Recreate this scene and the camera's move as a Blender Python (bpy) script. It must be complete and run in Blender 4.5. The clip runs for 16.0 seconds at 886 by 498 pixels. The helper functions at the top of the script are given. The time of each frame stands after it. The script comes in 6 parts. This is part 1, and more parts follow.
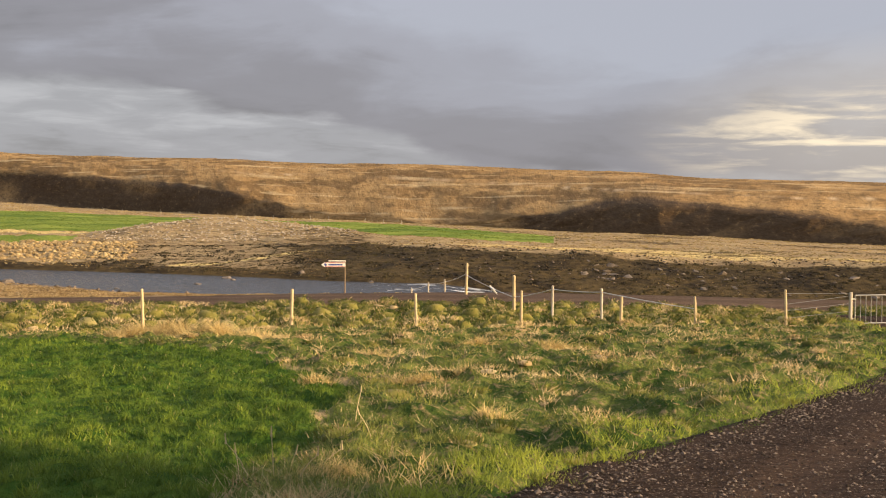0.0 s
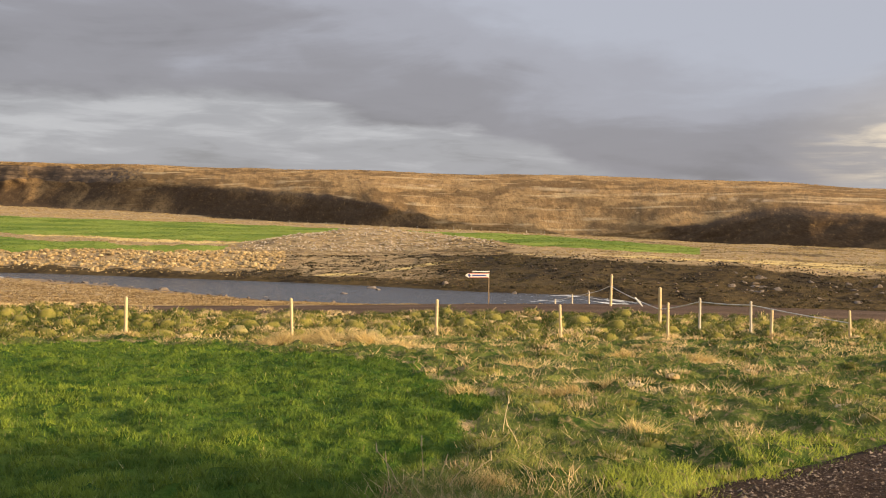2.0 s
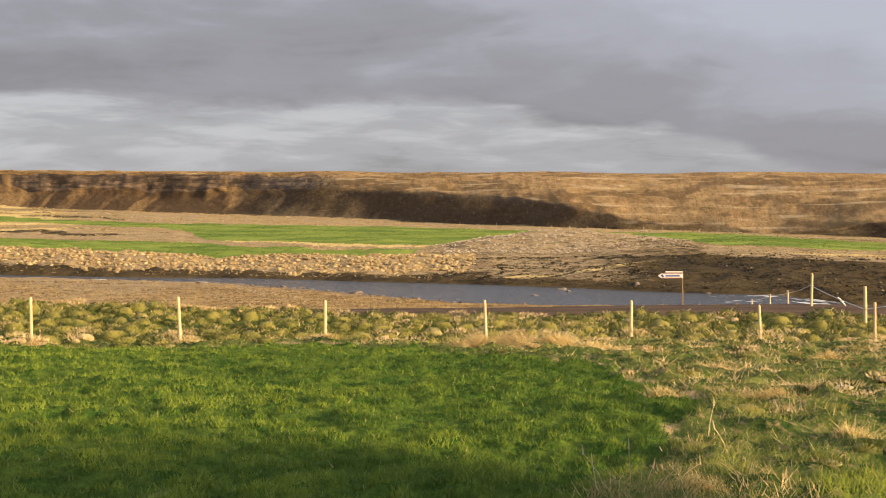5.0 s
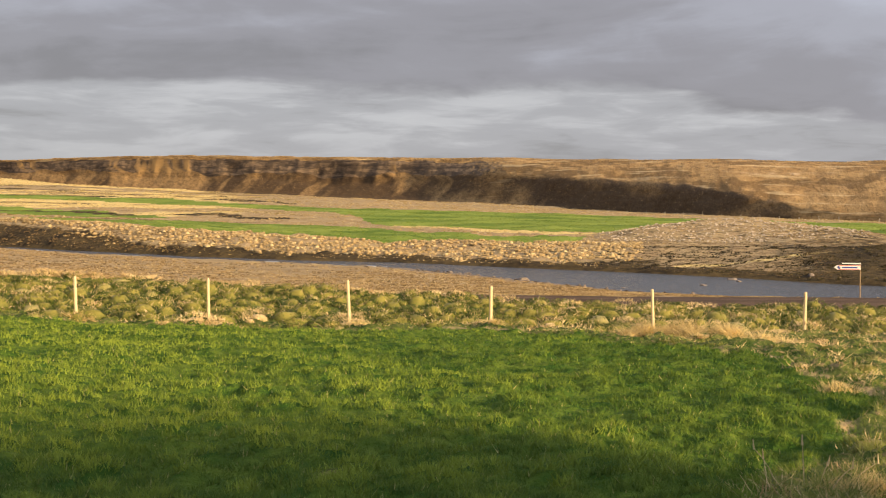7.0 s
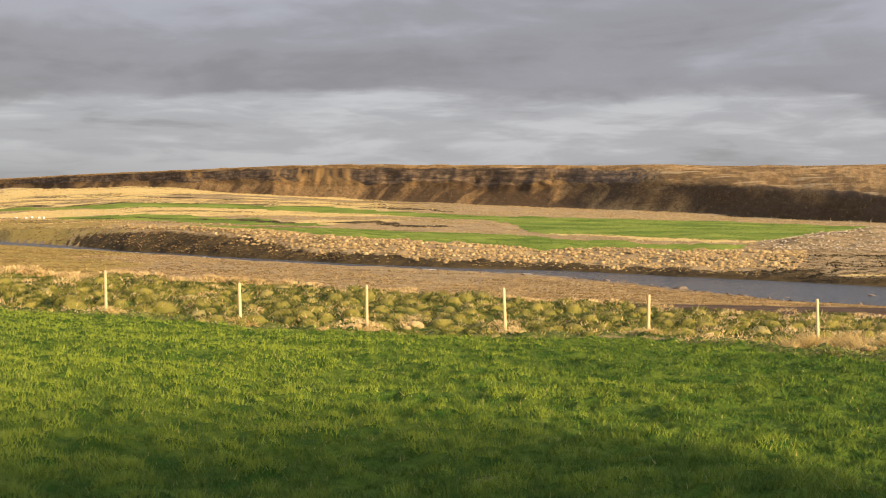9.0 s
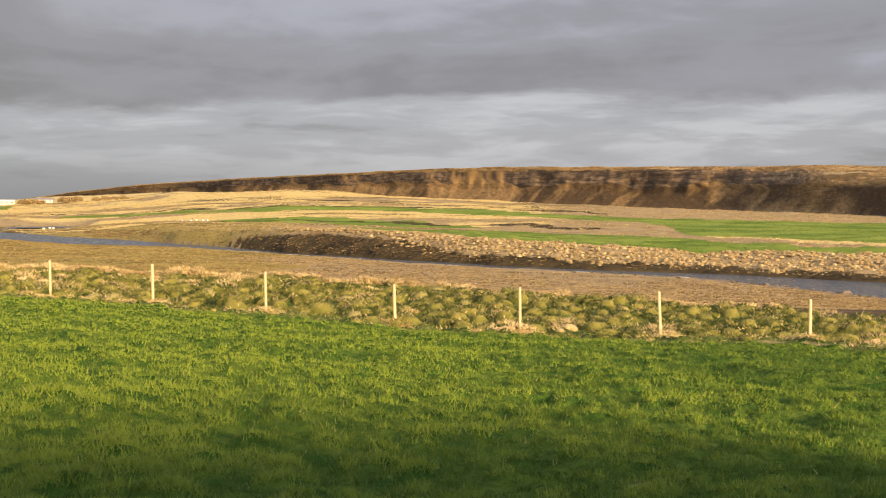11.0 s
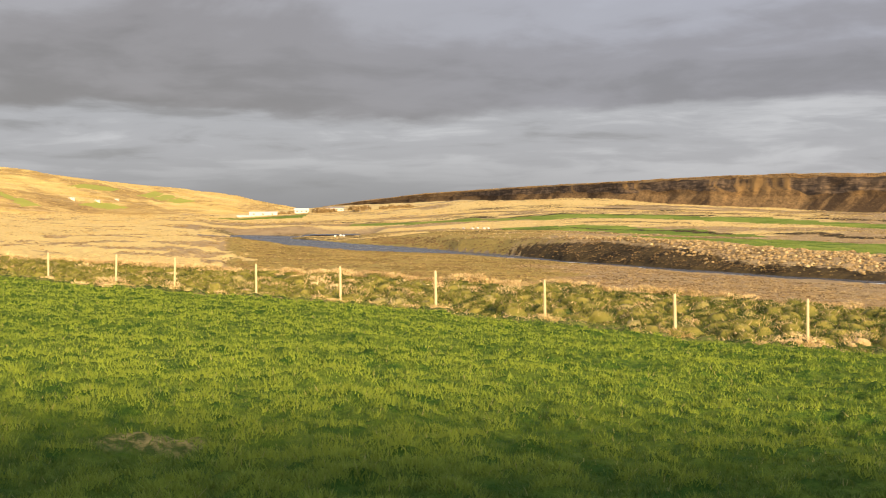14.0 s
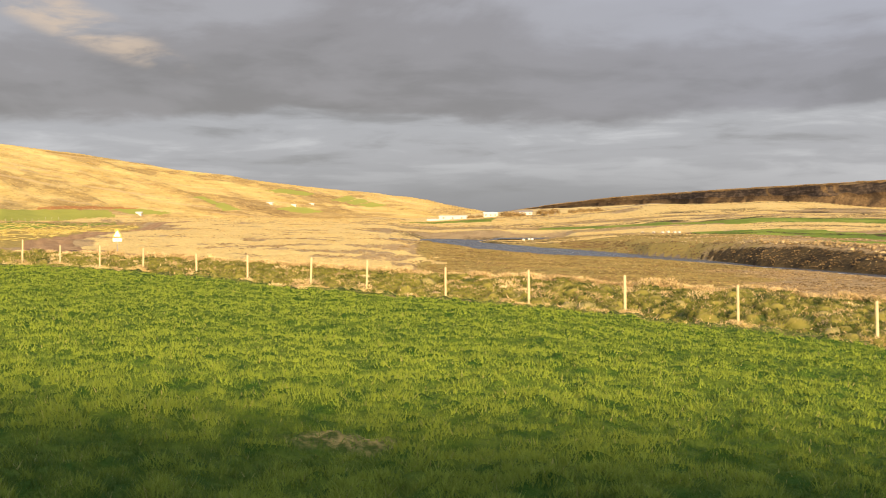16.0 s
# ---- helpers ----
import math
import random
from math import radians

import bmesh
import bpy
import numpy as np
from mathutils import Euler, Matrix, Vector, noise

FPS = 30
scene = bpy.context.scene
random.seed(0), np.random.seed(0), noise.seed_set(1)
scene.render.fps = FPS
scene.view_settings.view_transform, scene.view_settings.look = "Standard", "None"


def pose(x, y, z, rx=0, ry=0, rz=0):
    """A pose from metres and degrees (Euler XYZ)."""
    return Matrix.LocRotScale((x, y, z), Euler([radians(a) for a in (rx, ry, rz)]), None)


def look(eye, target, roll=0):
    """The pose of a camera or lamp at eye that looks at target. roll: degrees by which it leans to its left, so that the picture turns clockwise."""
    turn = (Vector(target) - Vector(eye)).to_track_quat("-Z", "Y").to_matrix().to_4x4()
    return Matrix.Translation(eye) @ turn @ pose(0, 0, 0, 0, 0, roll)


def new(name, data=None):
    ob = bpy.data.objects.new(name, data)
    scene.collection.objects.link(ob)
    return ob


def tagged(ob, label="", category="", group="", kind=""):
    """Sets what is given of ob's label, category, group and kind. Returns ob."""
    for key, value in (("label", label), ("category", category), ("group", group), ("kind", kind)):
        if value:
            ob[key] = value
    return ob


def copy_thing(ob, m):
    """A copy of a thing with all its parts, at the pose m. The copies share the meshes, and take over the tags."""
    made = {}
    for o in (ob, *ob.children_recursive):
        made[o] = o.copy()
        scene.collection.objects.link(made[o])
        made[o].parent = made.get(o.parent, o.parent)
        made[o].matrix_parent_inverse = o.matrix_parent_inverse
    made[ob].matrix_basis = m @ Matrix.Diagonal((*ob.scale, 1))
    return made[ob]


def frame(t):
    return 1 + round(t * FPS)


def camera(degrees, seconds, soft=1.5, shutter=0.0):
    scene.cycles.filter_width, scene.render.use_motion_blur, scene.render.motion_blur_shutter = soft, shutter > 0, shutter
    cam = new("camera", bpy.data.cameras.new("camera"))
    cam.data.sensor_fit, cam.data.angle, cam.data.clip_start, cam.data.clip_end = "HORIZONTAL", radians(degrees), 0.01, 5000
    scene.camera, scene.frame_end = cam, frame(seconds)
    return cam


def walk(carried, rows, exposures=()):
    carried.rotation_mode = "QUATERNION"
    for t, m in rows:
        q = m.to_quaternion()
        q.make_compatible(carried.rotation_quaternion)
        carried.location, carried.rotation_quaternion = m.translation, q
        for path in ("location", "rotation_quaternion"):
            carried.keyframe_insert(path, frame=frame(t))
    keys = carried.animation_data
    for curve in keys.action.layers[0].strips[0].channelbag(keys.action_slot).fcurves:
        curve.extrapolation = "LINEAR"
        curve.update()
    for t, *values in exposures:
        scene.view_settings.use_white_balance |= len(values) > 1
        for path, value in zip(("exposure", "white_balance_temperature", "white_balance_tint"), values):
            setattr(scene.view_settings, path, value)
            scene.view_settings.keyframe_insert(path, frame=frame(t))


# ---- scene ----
# Camera: a slow hand-held pan from a standing place, eye at the origin.
cam = camera(39.8, 16.0, soft=1.0, shutter=0.28)
PAN = [  # seconds, sideways metres, turn, tilt, lean
    (0.0, 0.190, 0.00, -2.03, -0.32),
    (0.5, 0.177, 1.76, -1.84, -0.26),
    (1.0, 0.163, 3.50, -1.72, -0.16),
    (1.5, 0.150, 5.17, -1.61, -0.13),
    (2.0, 0.133, 6.67, -1.56, -0.32),
    (2.5, 0.115, 8.07, -1.57, -0.33),
    (3.0, 0.098, 9.45, -1.68, -0.32),
    (3.5, 0.080, 10.90, -1.74, -0.08),
    (6.0, 0.000, 19.25, -1.57, 0.02),
    (6.5, 0.000, 21.40, -1.89, -0.50),
    (7.0, 0.000, 23.22, -2.02, 0.14),
    (7.5, 0.000, 25.40, -1.92, 0.11),
    (8.0, 0.000, 27.29, -1.70, 0.07),
    (8.5, 0.000, 29.00, -1.64, 0.05),
    (9.0, 0.000, 30.52, -1.63, 0.23),
    (11.5, 0.000, 39.88, -1.50, 0.21),
    (12.0, 0.000, 42.21, -1.51, 0.16),
    (12.5, 0.000, 44.46, -1.38, 0.21),
    (13.0, 0.000, 46.58, -1.30, 0.41),
    (13.5, 0.000, 48.75, -1.25, 0.24),
    (14.0, 0.000, 50.71, -1.05, 0.18),
    (14.5, 0.000, 52.76, -0.84, 0.22),
    (15.0, 0.000, 54.96, -0.79, 0.14),
    (15.5, 0.000, 57.49, -0.89, -0.15),
    (16.0, 0.000, 59.52, -0.85, 0.12),
]
walk(cam, [(t, pose(s, 0, 0, 90 + tilt, lean, turn)) for t, s, turn, tilt, lean in PAN],
     exposures=[(0.0, 0.94), (3.5, 1.0), (8.0, 1.03), (16.0, 1.04)])

# ---- light ----
SUN_BEARING, SUN_HEIGHT = -112.0, 13.0          # degrees, bearing counted to the left of +y

world = bpy.data.worlds.new("world")
scene.world = world
world.use_nodes = True


def build_sky():
    nt = world.node_tree
    nt.nodes.clear()
    N = nt.nodes.new
    L = nt.links.new
    out, bg = N("ShaderNodeOutputWorld"), N("ShaderNodeBackground")
    co = N("ShaderNodeTexCoord")
    sep = N("ShaderNodeSeparateXYZ")
    L(co.outputs["Generated"], sep.inputs[0])
    sky = N("ShaderNodeTexSky")
    sky.sky_type = "NISHITA"
    sky.sun_disc = False
    sky.sun_elevation = radians(SUN_HEIGHT)
    sky.sun_rotation = radians(-SUN_BEARING)
    sky_dim = N("ShaderNodeVectorMath")
    sky_dim.operation = "SCALE"
    sky_dim.inputs["Scale"].default_value = 0.10
    L(sky.outputs[0], sky_dim.inputs[0])

    def math_node(op, a, b=None, clamp=False):
        n = N("ShaderNodeMath")
        n.operation = op
        n.use_clamp = clamp
        for i, v in enumerate((a, b)):
            if v is None:
                continue
            if isinstance(v, (int, float)):
                n.inputs[i].default_value = v
            else:
                L(v, n.inputs[i])
        return n.outputs[0]

    def ramp(value, stops, interpolation="EASE"):
        r = N("ShaderNodeValToRGB")
        r.color_ramp.interpolation = interpolation
        el = r.color_ramp.elements
        while len(el) < len(stops):
            el.new(0.5)
        for e, (p, c) in zip(el, stops):
            e.position = p
            e.color = (*c, 1) if len(c) == 3 else c
        L(value, r.inputs[0])
        return r.outputs[0]

    # directions as bearing (to the left of +y) and elevation, both in degrees
    bear = math_node("MULTIPLY", math_node("ARCTAN2", math_node("MULTIPLY", sep.outputs[0], -1.0), sep.outputs[1]), 57.29578)
    elev = math_node("MULTIPLY", math_node("ARCSINE", sep.outputs[2]), 57.29578)

    def span(value, a, b, lo=0.0, hi=1.0):
        n = N("ShaderNodeMapRange")
        n.interpolation_type = "SMOOTHSTEP"
        L(value, n.inputs["Value"])
        for k, v in (("From Min", a), ("From Max", b), ("To Min", lo), ("To Max", hi)):
            n.inputs[k].default_value = v
        return n.outputs["Result"]

    def puffs(wide, tall, detail, shift, rough=0.55, bend=0.5):
        """Cloud noise from -0.5 to 0.5, its lumps so many degrees wide and tall."""
        v = N("ShaderNodeCombineXYZ")
        L(math_node("ADD", math_node("DIVIDE", bear, wide), shift), v.inputs[0])
        L(math_node("ADD", math_node("DIVIDE", elev, tall), shift * 0.37), v.inputs[1])
        n = N("ShaderNodeTexNoise")
        n.inputs["Scale"].default_value = 1.0
        n.inputs["Detail"].default_value = detail
        n.inputs["Roughness"].default_value = rough
        n.inputs["Distortion"].default_value = bend
        L(v.outputs[0], n.inputs["Vector"])
        return math_node("SUBTRACT", n.outputs["Fac"], 0.5)

    def times(v, k):
        return math_node("MULTIPLY", v, k)

    def plus(a, *rest):
        for q in rest:
            a = math_node("ADD", a, q)
        return a

    # the deck overhead ends in a ragged lower edge; a paler layer shows under it
    rolls = puffs(11, 2.8, 7, 3.7)
    edge = span(bear, -9, 17, 1.3, 5.3)
    over = plus(math_node("SUBTRACT", elev, edge), times(rolls, 2.6), times(puffs(3.0, 1.0, 6, 11.2), 0.9))
    body = plus(times(over, 0.085), times(puffs(20, 5.0, 7, 21.3), 1.2), times(puffs(6, 2.0, 7, 8.8), 0.5), span(bear, 48, 8, 0.04, 0.18), span(bear, 14, -6, 0.0, 0.05))
    grey = ramp(body, [(0.02, (0.215, 0.206, 0.217)), (0.25, (0.268, 0.259, 0.277)), (0.52, (0.350, 0.350, 0.384)), (0.85, (0.415, 0.428, 0.476))])
    thin = plus(0.5, times(puffs(12, 1.5, 7, 5.1), 1.0), times(puffs(3.6, 0.7, 7, 31.7), 0.55), times(puffs(30, 3.0, 3, 14.9), 0.5), span(bear, 42, 22, 0.0, 0.13))
    low = ramp(thin, [(0.26, (0.258, 0.252, 0.264)), (0.50, (0.356, 0.353, 0.374)), (0.72, (0.460, 0.457, 0.477)), (0.9, (0.525, 0.52, 0.53))])
    away = span(bear, 30, 75)
    dimmed = N("ShaderNodeMixRGB")
    dimmed.blend_type = "MULTIPLY"
    dimmed.inputs[0].default_value = 1.0
    L(grey, dimmed.inputs[1])
    L(ramp(away, [(0.0, (1.0, 1.0, 1.03)), (1.0, (0.93, 0.90, 0.87))]), dimmed.inputs[2])
    murk = N("ShaderNodeMixRGB")
    L(math_node("MULTIPLY", span(elev, 4.2, 0.6), span(bear, 28, 55, 0.10, 0.95)), murk.inputs[0])
    L(low, murk.inputs[1])
    murk.inputs[2].default_value = (0.228, 0.231, 0.246, 1)
    lowmix = N("ShaderNodeMixRGB")
    L(span(over, 0.45, -0.35), lowmix.inputs[0])
    L(dimmed.outputs[0], lowmix.inputs[1])
    L(murk.outputs[0], lowmix.inputs[2])

    def oval(b0, e0, slope, wide, tall):
        """Soft oval of cloud: 1 in the middle, 0 outside."""
        p = math_node("DIVIDE", math_node("SUBTRACT", bear, b0), wide)
        mid = plus(times(math_node("SUBTRACT", bear, b0), slope), e0)
        q = math_node("DIVIDE", math_node("SUBTRACT", elev, mid), tall)
        return span(plus(math_node("POWER", math_node("ABSOLUTE", p), 2.0), math_node("POWER", math_node("ABSOLUTE", q), 2.0)), 1.0, 0.05)

    # warm break in the cloud towards the sun
    veil = N("ShaderNodeMixRGB")
    L(times(oval(-24, 3.4, 0.0, 17, 5.0), 0.55), veil.inputs[0])
    L(lowmix.outputs[0], veil.inputs[1])
    veil.inputs[2].default_value = (0.56, 0.50, 0.44, 1)
    streak = span(plus(puffs(9, 0.9, 6, 17.3), times(puffs(3, 0.7, 5, 2.6), 0.35)), -0.06, 0.16)
    warm = N("ShaderNodeMixRGB")
    L(math_node("MULTIPLY", oval(-22, 3.4, -0.05, 14, 2.8), streak), warm.inputs[0])
    L(veil.outputs[0], warm.inputs[1])
    warm.inputs[2].default_value = (0.98, 0.82, 0.60, 1)
    # a pink wisp caught by the low sun
    wisp = math_node("MULTIPLY", oval(76.5, 9.4, 0.36, 6.0, 1.25), span(plus(puffs(4, 1.0, 6, 6.4), times(puffs(1.4, 0.4, 5, 9.1), 0.3)), -0.14, 0.16))
    warm2 = N("ShaderNodeMixRGB")
    L(times(wisp, 0.75), warm2.inputs[0])
    L(warm.outputs[0], warm2.inputs[1])
    warm2.inputs[2].default_value = (0.60, 0.46, 0.34, 1)
    # an overcast sky grows brighter towards the zenith
    high = N("ShaderNodeMixRGB")
    high.blend_type = "MULTIPLY"
    high.inputs[0].default_value = 1.0
    L(warm2.outputs[0], high.inputs[1])
    L(ramp(math_node("MULTIPLY", sep.outputs[2], 0.5), [(0.14, (1.0, 1.0, 1.0)), (0.42, (1.6, 1.57, 1.54))]), high.inputs[2])
    cover = N("ShaderNodeMixRGB")
    cover.inputs[0].default_value = 0.94
    L(sky_dim.outputs[0], cover.inputs[1])
    L(high.outputs[0], cover.inputs[2])
    L(cover.outputs[0], bg.inputs[0])
    bg.inputs[1].default_value = 0.60
    L(bg.outputs[0], out.inputs[0])


build_sky()
sun_data = bpy.data.lights.new("sun", "SUN")
sun_data.energy, sun_data.angle, sun_data.color = 5.0, radians(5.0), (1.0, 0.71, 0.39)
sun = new("sun", sun_data)
sb, sh = radians(SUN_BEARING), radians(SUN_HEIGHT)
sun_from = Vector((-math.sin(sb) * math.cos(sh), math.cos(sb) * math.cos(sh), math.sin(sh)))
sun.matrix_world = look(sun_from * 60, (0, 0, 0))


# ---- materials ----
class Mat:
    """A node material under construction."""

    def __init__(self, name, rough=0.85, metal=0.0, spec=0.3):
        self.m = bpy.data.materials.new(name)
        self.m.use_nodes = True
        self.nt = self.m.node_tree
        self.bsdf = self.nt.nodes["Principled BSDF"]
        self.bsdf.inputs["Roughness"].default_value = rough
        self.bsdf.inputs["Metallic"].default_value = metal
        self.bsdf.inputs["Specular IOR Level"].default_value = spec
        self.co = None

    def node(self, kind):
        return self.nt.nodes.new(kind)

    def link(self, a, b):
        self.nt.links.new(a, b)

    def coord(self, scale=(1, 1, 1), generated="Object"):
        if self.co is None:
            self.co = self.node("ShaderNodeTexCoord")
        mp = self.node("ShaderNodeMapping")
        mp.inputs["Scale"].default_value = scale
        self.link(self.co.outputs[generated], mp.inputs[0])
        return mp.outputs[0]

    def noise(self, scale, detail=4, rough=0.55, stretch=(1, 1, 1), field=""):
        """Noise in object space, or along a vector attribute of the mesh."""
        n = self.node("ShaderNodeTexNoise")
        n.inputs["Scale"].default_value = scale
        n.inputs["Detail"].default_value = detail
        n.inputs["Roughness"].default_value = rough
        if field:
            a, mp = self.node("ShaderNodeAttribute"), self.node("ShaderNodeMapping")
            a.attribute_name = field
            mp.inputs["Scale"].default_value = stretch
            self.link(a.outputs["Vector"], mp.inputs[0])
            self.link(mp.outputs[0], n.inputs["Vector"])
        else:
            self.link(self.coord(stretch), n.inputs["Vector"])
        return n.outputs["Fac"]

    def ramp(self, value, stops):
        r = self.node("ShaderNodeValToRGB")
        el = r.color_ramp.elements
        while len(el) < len(stops):
            el.new(0.5)
        for e, (p, c) in zip(el, stops):
            e.position = p
            e.color = (*c, 1) if isinstance(c, tuple) else (c, c, c, 1)
        self.link(value, r.inputs[0])
        return r.outputs[0]

    def mix(self, fac, a, b, blend="MIX"):
        n = self.node("ShaderNodeMixRGB")
        n.blend_type = blend
        for i, v in enumerate((fac, a, b)):
            if isinstance(v, (int, float)):
                n.inputs[i].default_value = v if i == 0 else (v, v, v, 1)
            elif isinstance(v, tuple):
                n.inputs[i].default_value = (*v, 1)
            else:
                self.link(v, n.inputs[i])
        return n.outputs[0]

    def math(self, op, a, b, clamp=False):
        n = self.node("ShaderNodeMath")
        n.operation, n.use_clamp = op, clamp
        for i, v in enumerate((a, b)):
            if isinstance(v, (int, float)):
                n.inputs[i].default_value = v
            else:
                self.link(v, n.inputs[i])
        return n.outputs[0]

    def attr(self, name):
        n = self.node("ShaderNodeAttribute")
        n.attribute_name = name
        return n.outputs["Fac"]

    def island(self):
        return self.node("ShaderNodeNewGeometry").outputs["Random Per Island"]

    def each(self):
        return self.node("ShaderNodeObjectInfo").outputs["Random"]

    def color(self, c):
        if isinstance(c, tuple):
            self.bsdf.inputs["Base Color"].default_value = (*c, 1)
        else:
            self.link(c, self.bsdf.inputs["Base Color"])
        return self

    def bump(self, value, strength, distance):
        b = self.node("ShaderNodeBump")
        b.inputs["Strength"].default_value = strength
        b.inputs["Distance"].default_value = distance
        self.link(value, b.inputs["Height"])
        self.link(b.outputs[0], self.bsdf.inputs["Normal"])
        return self

    def translucent(self, color, amount):
        """Leaf-like: part of the light passes through."""
        t, mx = self.node("ShaderNodeBsdfTranslucent"), self.node("ShaderNodeMixShader")
        if isinstance(color, tuple):
            t.inputs[0].default_value = (*color, 1)
        else:
            self.link(color, t.inputs[0])
        mx.inputs[0].default_value = amount
        self.link(self.bsdf.outputs[0], mx.inputs[1])
        self.link(t.outputs[0], mx.inputs[2])
        self.link(mx.outputs[0], self.nt.nodes["Material Output"].inputs[0])
        return self


def ground_material():
    m = Mat("ground_mat", 0.95, 0, 0.1)
    mid, fine, grain = m.noise(0.25, 5), m.noise(1.6, 5, 0.6), m.noise(9, 4, 0.6)
    dry = m.mix(fine, (0.25, 0.18, 0.095), (0.50, 0.39, 0.22))
    dry = m.mix(m.ramp(mid, [(0.42, 0.0), (0.62, 1.0)]), dry, m.mix(grain, (0.19, 0.135, 0.075), (0.42, 0.31, 0.175)))
    rough = m.mix(m.ramp(fine, [(0.40, 0.0), (0.60, 1.0)]), (0.032, 0.066, 0.012), (0.12, 0.145, 0.035))
    rough = m.mix(m.ramp(grain, [(0.52, 0.0), (0.68, 1.0)]), rough, (0.26, 0.20, 0.10))
    lawn = m.mix(m.ramp(m.noise(2.6, 4), [(0.38, 0.0), (0.62, 1.0)]), (0.032, 0.080, 0.010), (0.10, 0.150, 0.020))
    field = m.mix(m.ramp(m.noise(0.05, 5), [(0.38, 0.0), (0.62, 1.0)]), (0.115, 0.185, 0.026), (0.250, 0.315, 0.056))
    field = m.mix(m.math("MULTIPLY", m.ramp(grain, [(0.5, 0.0), (0.7, 1.0)]), 0.35), field, (0.14, 0.17, 0.05))
    soil = m.mix(m.ramp(m.mix(0.5, fine, mid), [(0.38, 0.0), (0.62, 1.0)]), (0.020, 0.016, 0.011), (0.105, 0.076, 0.034))
    shingle = m.mix(grain, (0.10, 0.082, 0.066), (0.36, 0.29, 0.22))
    pale = m.mix(fine, (0.49, 0.372, 0.145), (0.79, 0.62, 0.275))
    edge = m.math("MULTIPLY", m.math("SUBTRACT", m.noise(0.7, 5, 0.65), 0.5), 0.8)

    def zone(name):
        return m.ramp(m.math("ADD", m.attr(name), edge), [(0.40, 0.0), (0.60, 1.0)])

    c = dry
    moss = m.mix(fine, (0.20, 0.155, 0.045), (0.44, 0.345, 0.115))
    for name, col in (("moss", moss), ("pale", pale), ("shingle", shingle), ("soil", soil), ("field", field), ("ditch", soil), ("rough", rough), ("lawn", lawn)):
        c = m.mix(zone(name), c, col)
    c = m.mix(m.ramp(m.attr("thatch"), [(0.25, 0.0), (0.8, 0.8)]), c, m.mix(m.ramp(grain, [(0.4, 0.0), (0.6, 1.0)]), (0.06, 0.080, 0.02), (0.36, 0.29, 0.12)))
    m.color(c)
    m.bump(m.mix(0.5, fine, grain), 0.7, 0.25)
    return m.m


def hill_material(name, grass_a, grass_b, rock_a, rock_b, bare=1.0):
    m = Mat(name, 0.95, 0, 0.1)
    big, mid, fine = m.noise(0.012, 5, 0.6, (1, 3, 1), "face"), m.noise(0.060, 6, 0.62, (1, 2.2, 1), "face"), m.noise(0.30, 5, 0.65, (1, 1.5, 1), "face")
    grit = m.noise(0.85, 4, 0.7, (1, 1.4, 1), "face")
    clump = m.mix(0.5, fine, grit)
    grass = m.mix(m.ramp(mid, [(0.34, 0.0), (0.66, 1.0)]), grass_a, grass_b)
    grass = m.mix(m.ramp(m.mix(0.25, m.attr("tone"), big), [(0.32, 0.85 * bare), (0.56, 0.0)]), grass, (0.17, 0.105, 0.045))
    grass = m.mix(m.ramp(clump, [(0.50, 0.0), (0.62, 0.72 * bare)]), grass, (0.125, 0.082, 0.036))
    grass = m.mix(m.ramp(m.noise(0.022, 5, 0.6, (1, 16, 1), "face"), [(0.56, 0.0), (0.64, 0.55)]), grass, (0.62, 0.48, 0.27))
    grass = m.mix(m.ramp(clump, [(0.34, 0.65), (0.44, 0.0)]), grass, (0.66, 0.47, 0.23))
    streak = m.attr("streak")
    strata = m.noise(0.05, 5, 0.65, (1, 8, 1), "face")
    blocks = m.noise(0.16, 4, 0.6, (1, 1.3, 1), "face")
    rock = m.mix(m.ramp(strata, [(0.40, 0.0), (0.60, 1.0)]), rock_a, rock_b)
    rock = m.mix(m.ramp(blocks, [(0.46, 0.0), (0.58, 0.8)]), rock, rock_a)
    rock = m.mix(m.ramp(m.math("MULTIPLY", m.ramp(streak, [(0.60, 0.0), (0.95, 1.0)]), m.math("ADD", blocks, 0.45)), [(0.40, 0.0), (0.80, 0.8)]), rock, (0.40, 0.26, 0.11))
    # this brown also carries the shade painted on the steep lower faces
    talus_and_shade = m.mix(m.ramp(streak, [(0.30, 0.0), (0.62, 1.0)]), (0.092, 0.062, 0.036), (0.33, 0.215, 0.098))
    talus_and_shade = m.mix(m.ramp(clump, [(0.46, 0.0), (0.60, 0.65)]), talus_and_shade, (0.055, 0.037, 0.022))
    talus_and_shade = m.mix(m.ramp(clump, [(0.36, 0.5), (0.44, 0.0)]), talus_and_shade, (0.36, 0.24, 0.11))
    c = m.mix(m.ramp(m.math("ADD", m.attr("talus_and_shade"), m.math("MULTIPLY", m.math("SUBTRACT", fine, 0.5), 0.3)), [(0.35, 0.0), (0.65, 1.0)]), grass, talus_and_shade)
    c = m.mix(m.ramp(m.math("ADD", m.attr("rock"), m.math("MULTIPLY", m.math("SUBTRACT", fine, 0.5), 0.8)), [(0.4, 0.0), (0.6, 1.0)]), c, rock)
    c = m.mix(m.ramp(m.attr("field"), [(0.4, 0.0), (0.6, 1.0)]), c, m.mix(mid, (0.28, 0.31, 0.055), (0.42, 0.42, 0.095)))
    c = m.mix(m.math("MULTIPLY", m.attr("track"), 0.8, True), c, (0.58, 0.44, 0.27))
    c = m.mix(m.ramp(m.attr("plough"), [(0.4, 0.0), (0.6, 0.85)]), c, (0.42, 0.19, 0.065))
    m.color(c)
    m.bump(m.mix(0.5, clump, blocks), 0.8, 1.2)
